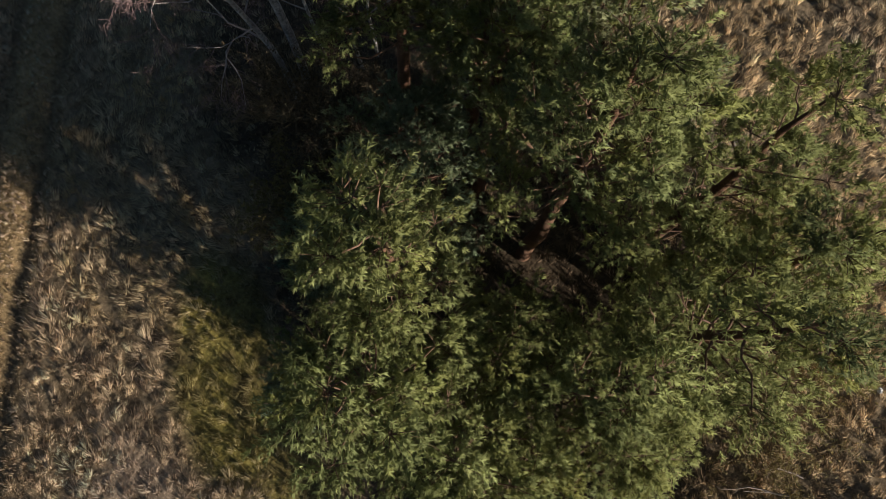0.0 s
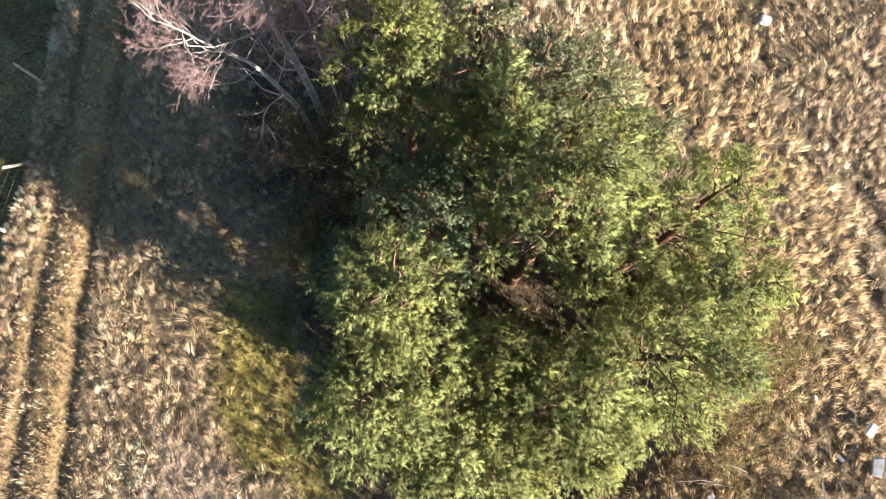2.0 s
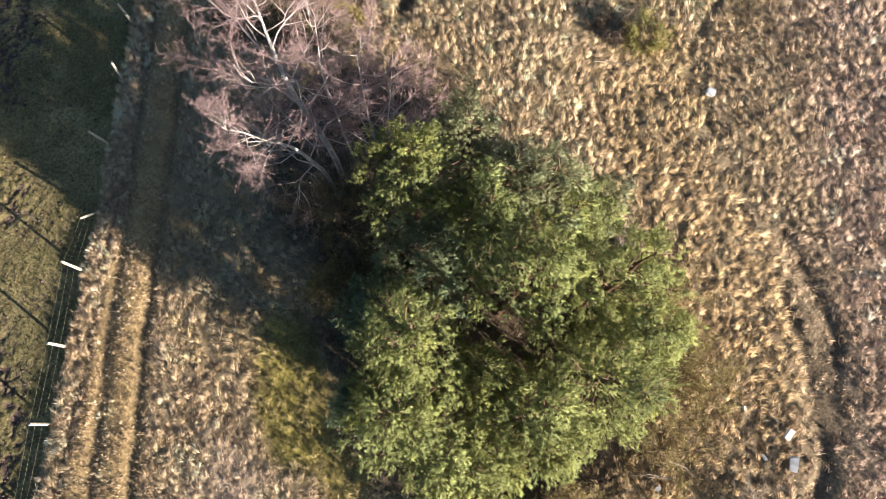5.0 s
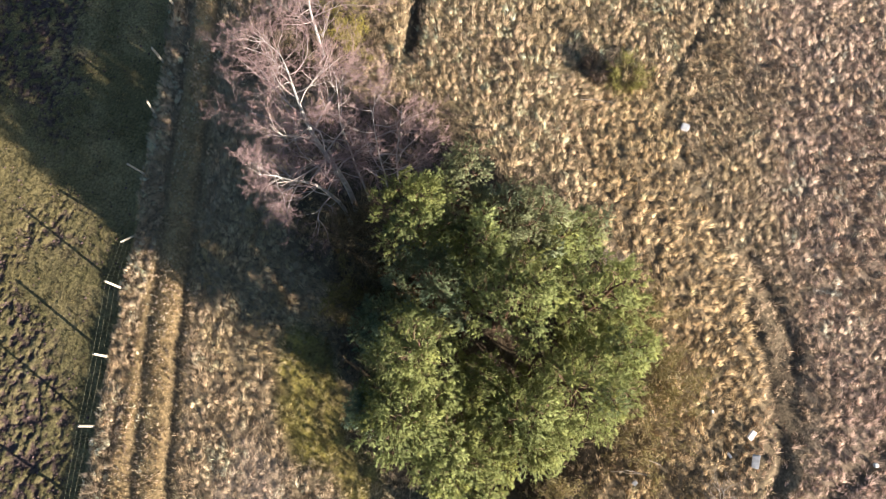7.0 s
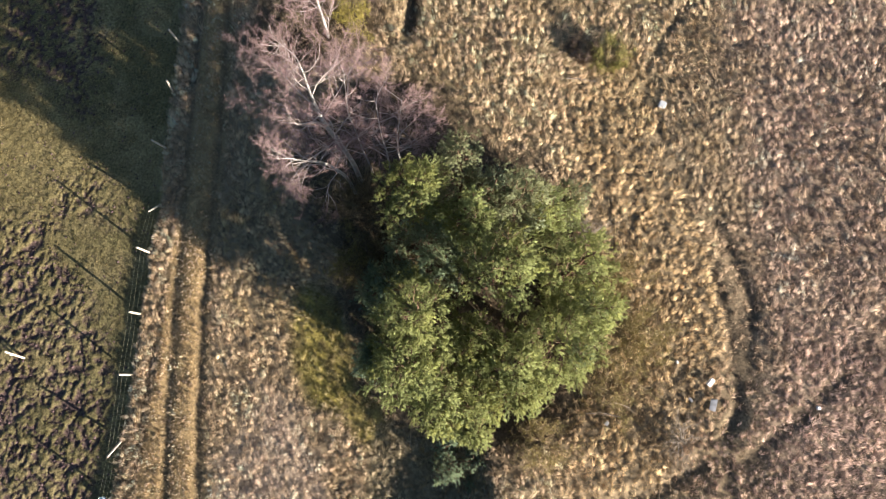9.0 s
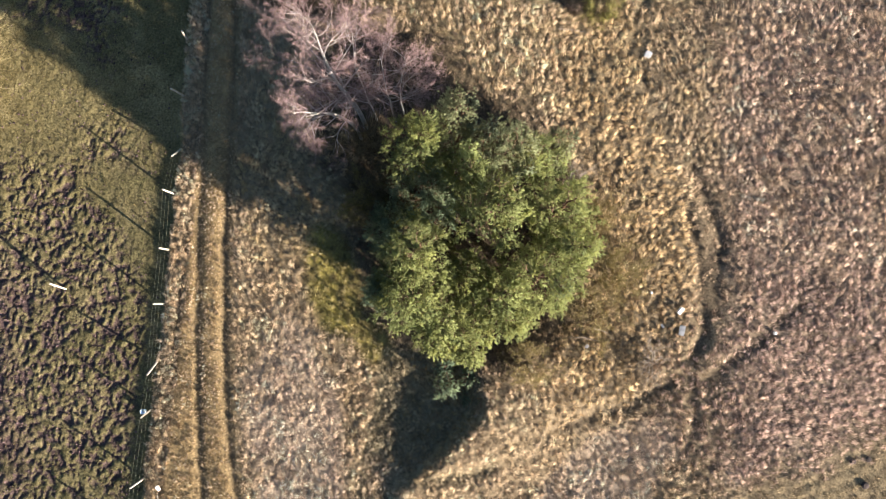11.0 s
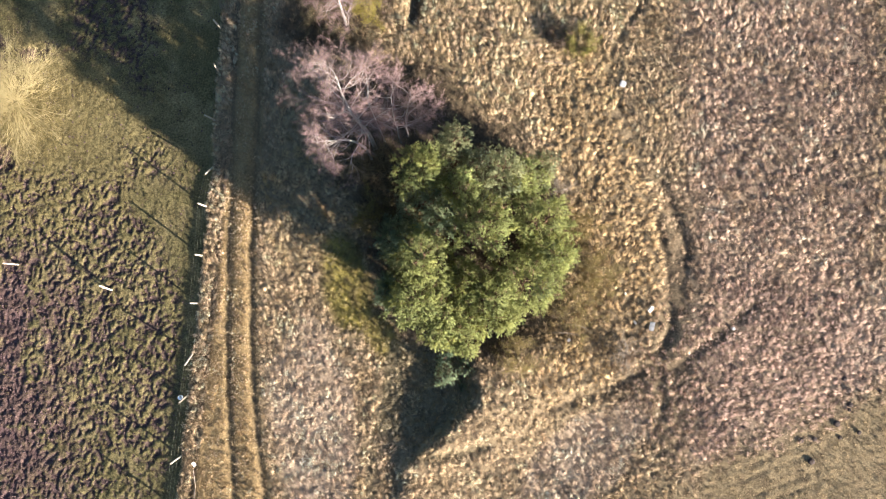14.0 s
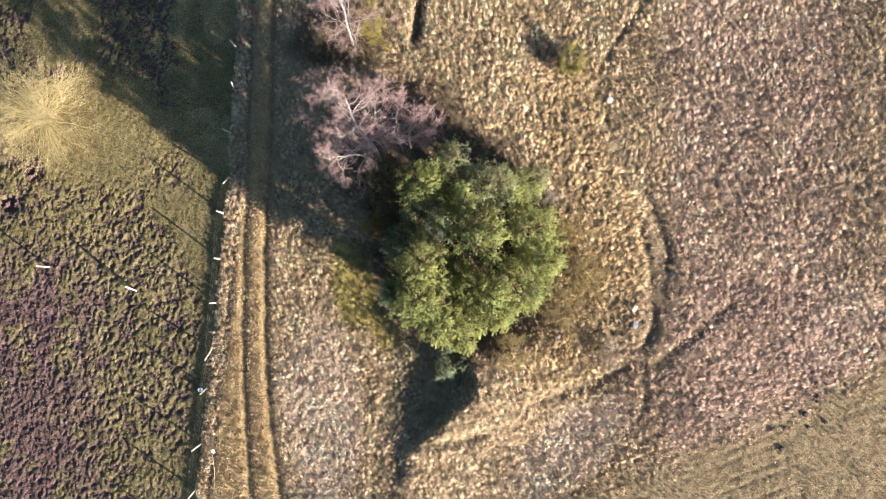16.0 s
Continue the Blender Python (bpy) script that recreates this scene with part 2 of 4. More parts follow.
def land(x, y):
    """Weights of the kinds of ground at x, y, and of shade put into their colours."""
    x, y = np.asarray(x, dtype=float), np.asarray(y, dtype=float)
    wob = (fbm(x, y, 0.8, 31) - 0.5) * 0.5
    fx = fence_x(y)
    z = {}
    z["pasture"] = step(0.22, -0.18, x - fx + wob * 0.6)
    re, rw = x - RUT_E - rut_bend(y), x - RUT_W - rut_bend(y) * 0.6
    z["track"] = step(fx + 0.95, fx + 1.25, x + wob * 0.4) * step(0.55, 0.15, re + wob * 0.25)
    z["rut"] = np.maximum(np.exp(-((re + wob * 0.35) / 0.24) ** 2), np.maximum(0.8 * np.exp(-((rw + wob * 0.4) / 0.24) ** 2), 0.6 * np.exp(-((x - fx - 0.85) / 0.1) ** 2) * step(0.4, 0.55, vnoise(x * 0.2, y, 0.8, 66)))) * (1 - z["pasture"])
    z["moss"] = np.maximum(step(1.2, 0.7, oval(x, y, -5.4, -2.0, 1.5, 3.2, 16)), 0.85 * step(1.2, 0.6, oval(x, y, -3.3, -5.2, 1.0, 1.8, 30)))
    z["pale"] = np.maximum(step(1.15, 0.75, oval(x, y, -7.2, -10.2, 2.6, 6.2, 6)), np.maximum(step(1.2, 0.75, oval(x, y, 8.4, -12.2, 2.2, 4.4, -50)), 0.8 * step(1.2, 0.7, oval(x, y, 25.5, -4.5, 1.8, 4.0, -30))))
    dd, ds = along(x, y, DITCH)
    band = lambda pts, w: np.exp(-((along(x, y, pts)[0] + wob * 0.7) / w) ** 2)
    runs = np.maximum(0.95 * band(WESTRUN[2:], 0.3) * step(3.2, 0.5, y), np.maximum(0.9 * band(EASTRUN, 0.3), 0.7 * band([(14.1, -0.3), (14.2, -3.2)], 0.7)))
    runs = np.maximum(runs, np.maximum(0.9 * band(LOWRUN, 0.3), 0.55 * band(SOUTHRUN, 0.3)))
    z["ditch"] = runs * (0.8 + 0.3 * np.clip(fbm(x, y, 0.6, 55), 0, 0.7))
    z["trodden"] = step(1.6, 0.6, np.abs(x - 14.3 + wob)) * step(-5.5, -4, y) * step(5, 3, y)
    sd = along(x, y, SPUR)[0]
    z["spur"] = 0.8 * np.exp(-((sd + wob * 0.9) / 0.38) ** 2) * step(20.0, 17.8, x)
    z["foot"] = np.maximum(np.exp(-(along(x, y, FOOTPATH)[0] / 0.22) ** 2), 0.6 * np.exp(-(along(x, y, PATHLINE)[0] / 0.5) ** 2))
    z["mown"] = step(1.6, -1.4, (y + 15.4) * 0.9 - (x - 9.5) * 0.4 + wob * 4)
    z["mown"] = z["mown"] * step(6.5, 9, x)
    z["reed"] = step(-1.0, 2.5, x - 14.0 + wob * 4) * (1 - z["mown"])
    z["gold"] = step(1.5, -1.0, oval(x, y, 4.0, 13.5, 7.0, 5.0) * 3 - 3) 
    z["inner"] = step(0.1, 0.5, -ds) * step(9, 4, dd) * step(4, 7, x)
    shade_w = np.interp(y, [-18, -12.8, -12, -10.4, -9, -6.6, -5], [-4.6, -4.3, -4.2, -3.9, -3.5, -3.3, -2.9])
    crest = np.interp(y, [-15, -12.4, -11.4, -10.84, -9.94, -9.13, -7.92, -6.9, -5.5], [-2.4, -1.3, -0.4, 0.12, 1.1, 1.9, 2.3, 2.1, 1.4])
    inside = step(0.0, 0.4, x - shade_w + wob * 0.6)
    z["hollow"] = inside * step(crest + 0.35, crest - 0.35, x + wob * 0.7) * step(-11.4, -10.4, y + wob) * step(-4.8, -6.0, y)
    e = x - crest + wob * 1.6
    z["terrace"] = step(-0.8, 0.5, e) * step(9.5, 0.0, e) * step(-17, -14, y + wob) * step(-3.8, -6.4, y)
    z["trench"] = inside * np.clip(1 - (x - shade_w + wob * 0.8) / 1.1, 0, 1) * step(-10.0, -11.2, y)
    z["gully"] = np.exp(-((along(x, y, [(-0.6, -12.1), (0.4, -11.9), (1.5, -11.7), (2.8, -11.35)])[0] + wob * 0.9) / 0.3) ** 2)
    # shade west of the bank and along the gully, painted into ground and grass
    z["bank_shade"] = np.maximum(z["hollow"], np.maximum(0.9 * z["trench"], 0.8 * z["gully"]))
    # ground under the pines, the birches and the young birch by the track
    z["copse_floor"] = step(1.25, 0.8, oval(x, y, 1.5, 0.5, 6.0, 6.8)) + step(1.2, 0.8, oval(x, y, -2.6, 6.8, 4.8, 4.4)) + 0.9 * step(1.2, 0.8, oval(x, y, -6.6, 14.0, 3.4, 2.2, 15))
    z["copse_floor"] = np.clip(z["copse_floor"], 0, 1)
    z["olive"] = step(24.5, 27, x + wob * 3) * step(-3, 0, y + wob * 4)
    z["sward"] = step(1.2, 0.7, oval(x, y, -7.4, 5.0, 3.0, 6.5)) * (1 - z["track"]) * (1 - z["pasture"])
    z["yellow"] = z["pasture"] * step(1.3, 0.7, oval(x, y, -22.5, 6.0, 5.5, 6.0))
    wx, wy = x + 0.3 * (fbm(x, y, 2.3, 61, 2) - 0.5), y + 0.3 * (fbm(x, y, 2.3, 62, 2) - 0.5)
    lump = 0.5 + 1.1 * (vnoise(0.8 * wx + 0.6 * wy, 0.8 * wy - 0.6 * wx, 7.3, 21) * 0.42 + vnoise(0.5 * wx - 0.87 * wy, 0.87 * wx + 0.5 * wy, 3.4, 22) * 0.3 + vnoise(wx, wy, 9.3, 25) * 0.28 - 0.5)
    z["churn"] = z["pasture"] * np.clip(0.1 + 0.9 * step(0.32, 0.5, fbm(x, y, 0.2, 41)) + 0.8 * step(-18, -23, x) * step(2, -2, y) + 0.5 * step(-3, -8, y), 0, 1) * (1 - 0.9 * step(1.2, 0.7, oval(x, y, -22.5, 8.0, 5.0, 4.0))) * (0.15 + 0.85 * step(0.3, 1.6, fx - x))
    z["poached"] = z["churn"] * step(0.54, 0.4, lump)
    z["turned"] = z["pasture"] * step(-19, -25, x + wob * 4) * step(1, -3, y + wob * 4) * step(0.34, 0.52, fbm(x, y, 0.8, 44))
    z["dug"] = z["pasture"] * np.maximum(step(1.15, 0.7, oval(x, y, -26.0, 5.1, 0.6, 0.85)), np.maximum(step(1.15, 0.7, oval(x, y, -27.5, 2.9, 0.85, 0.6)), step(1.15, 0.7, oval(x, y, -24.6, 11.4, 0.7, 0.5))))
    z["turned"] = np.maximum(z["turned"], z["dug"])
    z["slot"] = np.exp(-((along(x, y, [(-1.4, 17.5), (-1.5, 15.2), (-1.7, 13.9)])[0] + wob * 0.5) / 0.3) ** 2)
    z["verge"] = np.clip(1 - z["pasture"] - z["track"], 0, 1) * step(fx + 1.4, fx + 1.0, x)
    return z


def rise(x, y, z=None):
    """Height of the ground."""
    x, y = np.asarray(x, dtype=float), np.asarray(y, dtype=float)
    z = z or land(x, y)
    h = 0.18 * (fbm(x, y, 0.12, 3) - 0.5)
    tuss = np.abs(fbm(x, y, 1.5, 11, 2) - 0.5) * 2
    rough = (1 - z["pasture"]) * (1 - 0.75 * z["track"]) * (1 - 0.55 * z["mown"]) * (1 - 0.6 * z["trodden"]) * (1 - 0.6 * z["moss"])
    lumps = np.abs(vnoise(x, y, 2.5, 8) - 0.5) + np.abs(vnoise(x + 0.6 * y, y - 0.4 * x, 2.9, 9) - 0.5)
    h = h + rough * (0.04 * (0.45 - tuss) + 0.05 * (np.minimum(lumps, 0.55) - 0.4))
    h = h + rough * (0.055 + 0.05 * z["inner"]) * (tussock(x, y)[0] - 0.5)
    clod = vnoise(0.8 * x + 0.6 * y, 0.8 * y - 0.6 * x, 5.6, 21) * 0.5 + vnoise(x, y, 2.1, 22) * 0.2 + vnoise(0.5 * x - 0.87 * y, 0.87 * x + 0.5 * y, 7.9, 25) * 0.3
    h = h + z["pasture"] * (-0.24 + (0.05 + 0.05 * z["churn"]) * (clod - 0.47)) - 0.065 * z["poached"]
    lane = (y + 15.0) * 0.93 - (x - 24) * 0.37
    h = h - z["mown"] * 0.035 * np.exp(-((np.abs((lane / 1.7) % 1.0 - 0.5) - 0.18) / 0.05) ** 2) * step(0.35, 0.6, fbm(x, y, 0.25, 77))
    h = h - 0.12 * z["rut"] + 0.05 * z["track"]
    h = h - 0.22 * z["dug"] * (1 - 0.8 * step(0.45, 0.65, clod)) - 0.5 * z["slot"] - 0.15 * z["ditch"] - 0.11 * z["spur"] - 0.07 * z["foot"]
    # an old bank south of the pines: steep to the west, falling gently to the east
    h = h - 0.04 * z["hollow"] + z["terrace"] * np.interp(y, [-16, -13, -11, -9], [0.15, 0.4, 0.85, 1.05]) - 0.04 * z["trench"] - 0.16 * z["gully"]
    far = np.maximum(np.abs(x) - 31.5, np.abs(y - 1) - 19.5)
    return h * step(6, 0, far)


def ground_tint(x, y, z):
    a = fbm(x, y, 0.5, 71)
    b = fbm(x, y, 2.2, 72)
    mix = lambda c, d, w: c * (1 - w[..., None]) + np.array(d) * w[..., None]
    col = np.zeros((*np.shape(x), 3)) + np.array((0.22, 0.165, 0.1))
    col = mix(col, (0.26, 0.19, 0.135), z["reed"] * 0.8)
    col = mix(col, (0.38, 0.29, 0.21), z["pale"] * 0.8)
    col = mix(col, (0.26, 0.195, 0.105), z["gold"] * 0.85)
    col = mix(col, (0.24, 0.195, 0.055), z["moss"])
    col = mix(col, (0.23, 0.175, 0.1), z["mown"] * 0.9)
    col = mix(col, (0.3, 0.21, 0.1), z["track"] * 0.8)
    col = mix(col, (0.1, 0.07, 0.045), step(0.5, 0.8, b) * 0.6 * (1 - z["pasture"]) * (1 - z["track"]))
    col = mix(col, (0.09, 0.068, 0.045), np.clip(z["ditch"] * 0.8 + z["rut"] * 0.7 + z["foot"] * 0.35 + z["spur"] * 0.9 + z["slot"] * 0.9, 0, 1))
    # much darker brown under the trees
    col = mix(col, (0.06, 0.045, 0.03), z["copse_floor"] * 0.9)
    # ground painted darker where the bank's shade falls
    col = mix(col, (0.14, 0.115, 0.07), z["bank_shade"] * 0.9)
    past = mix(np.zeros_like(col) + np.array((0.13, 0.11, 0.05)), (0.19, 0.155, 0.075), step(0.45, 0.7, a))
    past = mix(past, (0.19, 0.155, 0.07), z["yellow"] * 0.8)
    past = mix(past, (0.085, 0.058, 0.05), np.clip(z["poached"] * 1.1, 0, 1))
    past = mix(past, (0.095, 0.058, 0.058), z["turned"] * 0.85)
    col = mix(col, (0, 0, 0), z["pasture"]) + past * z["pasture"][..., None]
    # beyond the rough heath the land evens out
    far = step(0, 6, np.maximum(np.abs(x) - 31.5, np.abs(y - 1) - 19.5))
    return mix(col, (0.2, 0.155, 0.09), far)


def axis(lo, hi, fine):
    inner = np.linspace(lo, hi, int((hi - lo) / fine) + 1)
    out = np.array([0.3, 0.6, 0.9, 1.3, 1.7, 2.2, 2.8, 3.4, 4, 4.6, 5.2, 6, 8, 12, 20, 40, 80, 180, 400, 900])
    return np.concatenate([lo - out[::-1], inner, hi + out])


gx, gy = axis(-31.5, 31.5, 0.16), axis(-18.5, 20.5, 0.115)
west = (gx > -31.5) & (gx < -13)
gx = np.sort(np.concatenate([gx[~west], np.linspace(-31.43, -13.05, 245)]))
X, Y = np.meshgrid(gx, gy)
zone = land(X, Y)
Zh = rise(X, Y, zone)
nx, ny = len(gx), len(gy)
idx = np.arange(nx * ny).reshape(ny, nx)
quads = np.stack([idx[:-1, :-1], idx[:-1, 1:], idx[1:, 1:], idx[1:, :-1]], -1).reshape(-1, 4)
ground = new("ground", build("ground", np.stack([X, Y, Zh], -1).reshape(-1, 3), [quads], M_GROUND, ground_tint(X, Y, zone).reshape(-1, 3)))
tagged(ground, "rough winter heath with dead grass and bare pasture", "ground", kind="structure")


def height(x, y):
    return float(rise(np.array([x]), np.array([y]))[0])


# ---- grass ----
def sow(name, label, lo, hi, density, keep, count, tall, spread, width, shade, seed, comb=0.6, vary=0.25, lay=0.75, relief=1.0):
    """Grass of one kind over a rectangle; keep(zone, x, y) is the chance that a tuft grows, shade(zone, x, y) its colour; relief: how far it stands in tussocks."""
    rng = np.random.default_rng(seed)
    gap = 1 / math.sqrt(density)
    x, y = np.meshgrid(np.arange(lo[0], hi[0], gap), np.arange(lo[1], hi[1], gap))
    x, y = x.ravel() + rng.uniform(-0.5, 0.5, x.size) * gap * 1.3, y.ravel() + rng.uniform(-0.5, 0.5, y.size) * gap * 1.3
    z = land(x, y)
    dome, du, dv, one, two = tussock(x, y)
    relief = relief * (1 - 0.5 * z["pale"])
    ok = rng.random(len(x)) < keep(z, x, y) * (1 - relief * 0.5 * (1 - dome) ** 2)
    x, y, dome, du, dv, one, two, relief = (k[ok] for k in (x, y, dome, du, dv, one, two, relief))
    z = {k: v[ok] for k, v in z.items()}
    m = len(x)
    tone = (0.7 + 0.6 * fbm(x, y, 1.6, seed + 3, 2)) * (1 + relief * 0.5 * (one - 0.5)) * rng.uniform(1 - vary, 1 + vary, m)
    col = shade(z, x, y) * tone[:, None] * np.array((1.03, 0.98, 0.98))
    h = tall * rng.uniform(0.75, 1.2, m) * (0.75 + 0.5 * fbm(x, y, 0.8, seed)) * (1 - relief * (0.42 - 0.58 * dome))
    turn = 1.7 + 3.4 * (fbm(x, y, 0.16, seed + 9) - 0.5) + relief * 2.0 * (two - 0.5) + rng.normal(0, 0.4, m)
    s = spread * rng.uniform(0.6, 1.35, m)
    P, t, c, lie = blades(x, y, rise(x, y, z), count, h, s, width, col, rng, (s * np.cos(turn), s * np.sin(turn)), comb, lay, (-1.3 * relief * du, -1.3 * relief * dv))
    me = build(name, P, [t], M_GRASS, np.clip(c, 0, 0.85))
    me.normals_split_custom_set_from_vertices(lie)
    ob = new(name, me)
    return tagged(ob, label, "grass", kind="stuff")


def blend(base, *pairs):
    def shade(z, x, y):
        col = np.zeros((len(x), 3)) + np.array(base)
        for key, c, k in pairs:
            w = np.clip((z[key] if isinstance(key, str) else key(x, y)) * k, 0, 1)[:, None]
            col = col * (1 - w) + np.array(c) * w
        return col
    return shade


patchy = lambda scale, seed, a=0.45, b=0.65: (lambda x, y: step(a, b, fbm(x, y, scale, seed)))
# the last pair dims the blades below the bank, shade given as colour
meadow_shade = blend((0.77, 0.63, 0.44), (patchy(0.35, 81), (0.68, 0.54, 0.35), 0.8), ("gold", (0.8, 0.63, 0.42), 0.8), ("reed", (0.77, 0.6, 0.48), 0.9), ("pale", (0.86, 0.71, 0.55), 0.95),
                     (patchy(1.1, 82, 0.5, 0.75), (0.38, 0.31, 0.17), 0.55), ("moss", (0.31, 0.285, 0.1), 0.8), ("mown", (0.37, 0.295, 0.175), 0.85), ("copse_floor", (0.2, 0.155, 0.105), 0.9), ("inner", (0.64, 0.49, 0.27), 0.75), ("trodden", (0.4, 0.31, 0.21), 0.85), (lambda x, y: step(1.2, 0.7, oval(x, y, 19.0, -7.0, 8.0, 6.0, 10)), (0.52, 0.39, 0.33), 0.75), ("olive", (0.4, 0.34, 0.18), 0.7), ("sward", (0.6, 0.52, 0.32), 0.75), (lambda x, y: step(0.5, 0.68, fbm(x, y, 0.9, 83)) * step(1.2, 0.8, oval(x, y, -7.4, 5.0, 3.4, 7.0)), (0.62, 0.5, 0.27), 0.85), ("bank_shade", (0.46, 0.41, 0.27), 0.85))
bare = lambda z: (1 - z["pasture"]) * (1 - 0.85 * z["rut"]) * (1 - 0.9 * z["ditch"]) * (1 - 0.9 * z["slot"]) * (1 - 0.75 * z["foot"]) * (1 - 0.8 * z["spur"])
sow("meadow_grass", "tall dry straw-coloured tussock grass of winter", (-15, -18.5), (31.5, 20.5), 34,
    lambda z, x, y: bare(z) * (1 - z["track"]) * (1 - z["mown"]) * (1 - 0.3 * z["moss"]) * (1 - 0.4 * z["trodden"]) * (1 - 0.8 * z["copse_floor"]) * (1 - 0.7 * z["trench"]) * np.clip(0.75 + 1.0 * (fbm(x, y, 1.3, 91) - 0.4), 0.35, 0.98),
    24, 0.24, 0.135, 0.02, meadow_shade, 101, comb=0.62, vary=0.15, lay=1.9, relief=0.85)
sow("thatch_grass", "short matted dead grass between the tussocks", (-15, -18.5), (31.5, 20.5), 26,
    lambda z, x, y: bare(z) * np.clip(0.25 + 0.7 * z["track"] + 0.7 * z["mown"] + 0.6 * z["moss"] + 0.1 * z["copse_floor"] + 0.35, 0, 1),
    7, 0.17, 0.17, 0.036, blend((0.54, 0.42, 0.275), ("track", (0.6, 0.48, 0.31), 0.8), ("moss", (0.27, 0.26, 0.08), 0.85), ("mown", (0.37, 0.295, 0.175), 0.9), ("reed", (0.62, 0.48, 0.38), 0.8), ("pale", (0.72, 0.59, 0.47), 0.9), ("gold", (0.6, 0.47, 0.27), 0.7), ("inner", (0.58, 0.45, 0.25), 0.6), ("copse_floor", (0.14, 0.105, 0.07), 0.9), ("sward", (0.42, 0.38, 0.22), 0.75), ("bank_shade", (0.4, 0.36, 0.23), 0.85)), 202, comb=0.5, relief=0.5)
sow("verge_grass", "pale dead grass standing along the fence", (-16.5, -18.5), (-11.5, 20.5), 18,
    lambda z, x, y: z["verge"] * (1 - z["pasture"]), 36, 0.24, 0.16, 0.021, blend((0.8, 0.66, 0.48), (patchy(1.0, 85), (0.7, 0.57, 0.37), 0.8)), 303, relief=0.7)
sow("pasture_grass", "short olive-green grazed pasture grass", (-31.5, -18.5), (-12.4, 20.5), 42,
    lambda z, x, y: z["pasture"] * (1 - 0.93 * z["poached"]) * (1 - 0.75 * z["turned"]) * np.clip(0.4 + 1.4 * (fbm(x, y, 2.5, 93, 2) - 0.28) + 0.5 * z["yellow"] + 0.4 * (1 - z["churn"]), 0.15, 1),
    10, 0.11, 0.1, 0.035, blend((0.235, 0.2, 0.09), (patchy(0.5, 88), (0.3, 0.245, 0.12), 0.8), (patchy(1.7, 89, 0.5, 0.7), (0.16, 0.17, 0.07), 0.8), ("yellow", (0.29, 0.24, 0.105), 0.85)), 404, comb=0.4, vary=0.4, relief=0.0)
sow("track_grass", "worn straw-coloured grass between the wheel ruts", (-14, -18.5), (-9, 20.5), 60,
    lambda z, x, y: z["track"] * (1 - 0.85 * z["rut"]) * np.clip(0.3 + 1.5 * (vnoise(x * 2.4, y, 2.6, 95) - 0.15), 0.15, 1), 14, 0.2, 0.09, 0.022, blend((0.74, 0.6, 0.43), (patchy(1.4, 86, 0.45, 0.65), (0.42, 0.34, 0.2), 0.8)), 505, comb=0.5, relief=0.85)


def scatter_clods(count, seed):
    """Crumbs of turned soil lying about the pasture."""
    rng = np.random.default_rng(seed)
    x, y = rng.uniform(-31, -13, count * 4), rng.uniform(-18, 20, count * 4)
    z = land(x, y)
    ok = rng.random(len(x)) < z["pasture"] * np.clip(0.05 + 0.7 * z["poached"] + 0.8 * z["turned"], 0, 1)
    x, y = x[ok][:count], y[ok][:count]
    n = len(x)
    r = rng.uniform(0.025, 0.062, n) * (0.7 + 0.6 * rng.random(n))
    base = np.array([(1, 0, 0), (0.3, 0.95, 0), (-0.8, 0.6, 0), (-0.8, -0.6, 0), (0.3, -0.95, 0), (0.2, 0.1, 1.0), (-0.3, -0.1, 0.85)])
    P = base[None] * r[:, None, None] * rng.uniform(0.7, 1.35, (n, 7, 1))
    a = rng.uniform(0, 6.28, n)
    c, s = np.cos(a)[:, None], np.sin(a)[:, None]
    g = rise(x, y)
    P = np.stack([P[..., 0] * c - P[..., 1] * s + x[:, None], P[..., 0] * s + P[..., 1] * c + y[:, None], P[..., 2] + g[:, None] - 0.01], -1)
    tri = np.array([(0, 1, 5), (1, 2, 6), (1, 6, 5), (2, 3, 6), (3, 4, 6), (4, 5, 6), (4, 0, 5)])
    f = (np.arange(n)[:, None, None] * 7 + tri[None]).reshape(-1, 3)
    tint = np.repeat(np.array((0.09, 0.06, 0.058)) * rng.uniform(0.5, 1.5, (n, 1)), 7, axis=0)
    ob = new("soil_crumbs", build("soil_crumbs", P.reshape(-1, 3), [f], M_GROUND, tint, smooth=False))
    return tagged(ob, "purplish-brown crumbs of turned soil on the pasture", "soil", kind="stuff")


scatter_clods(9500, 606)


# ---- trees ----
def unit(v):
    return v / (np.linalg.norm(v) + 1e-9)


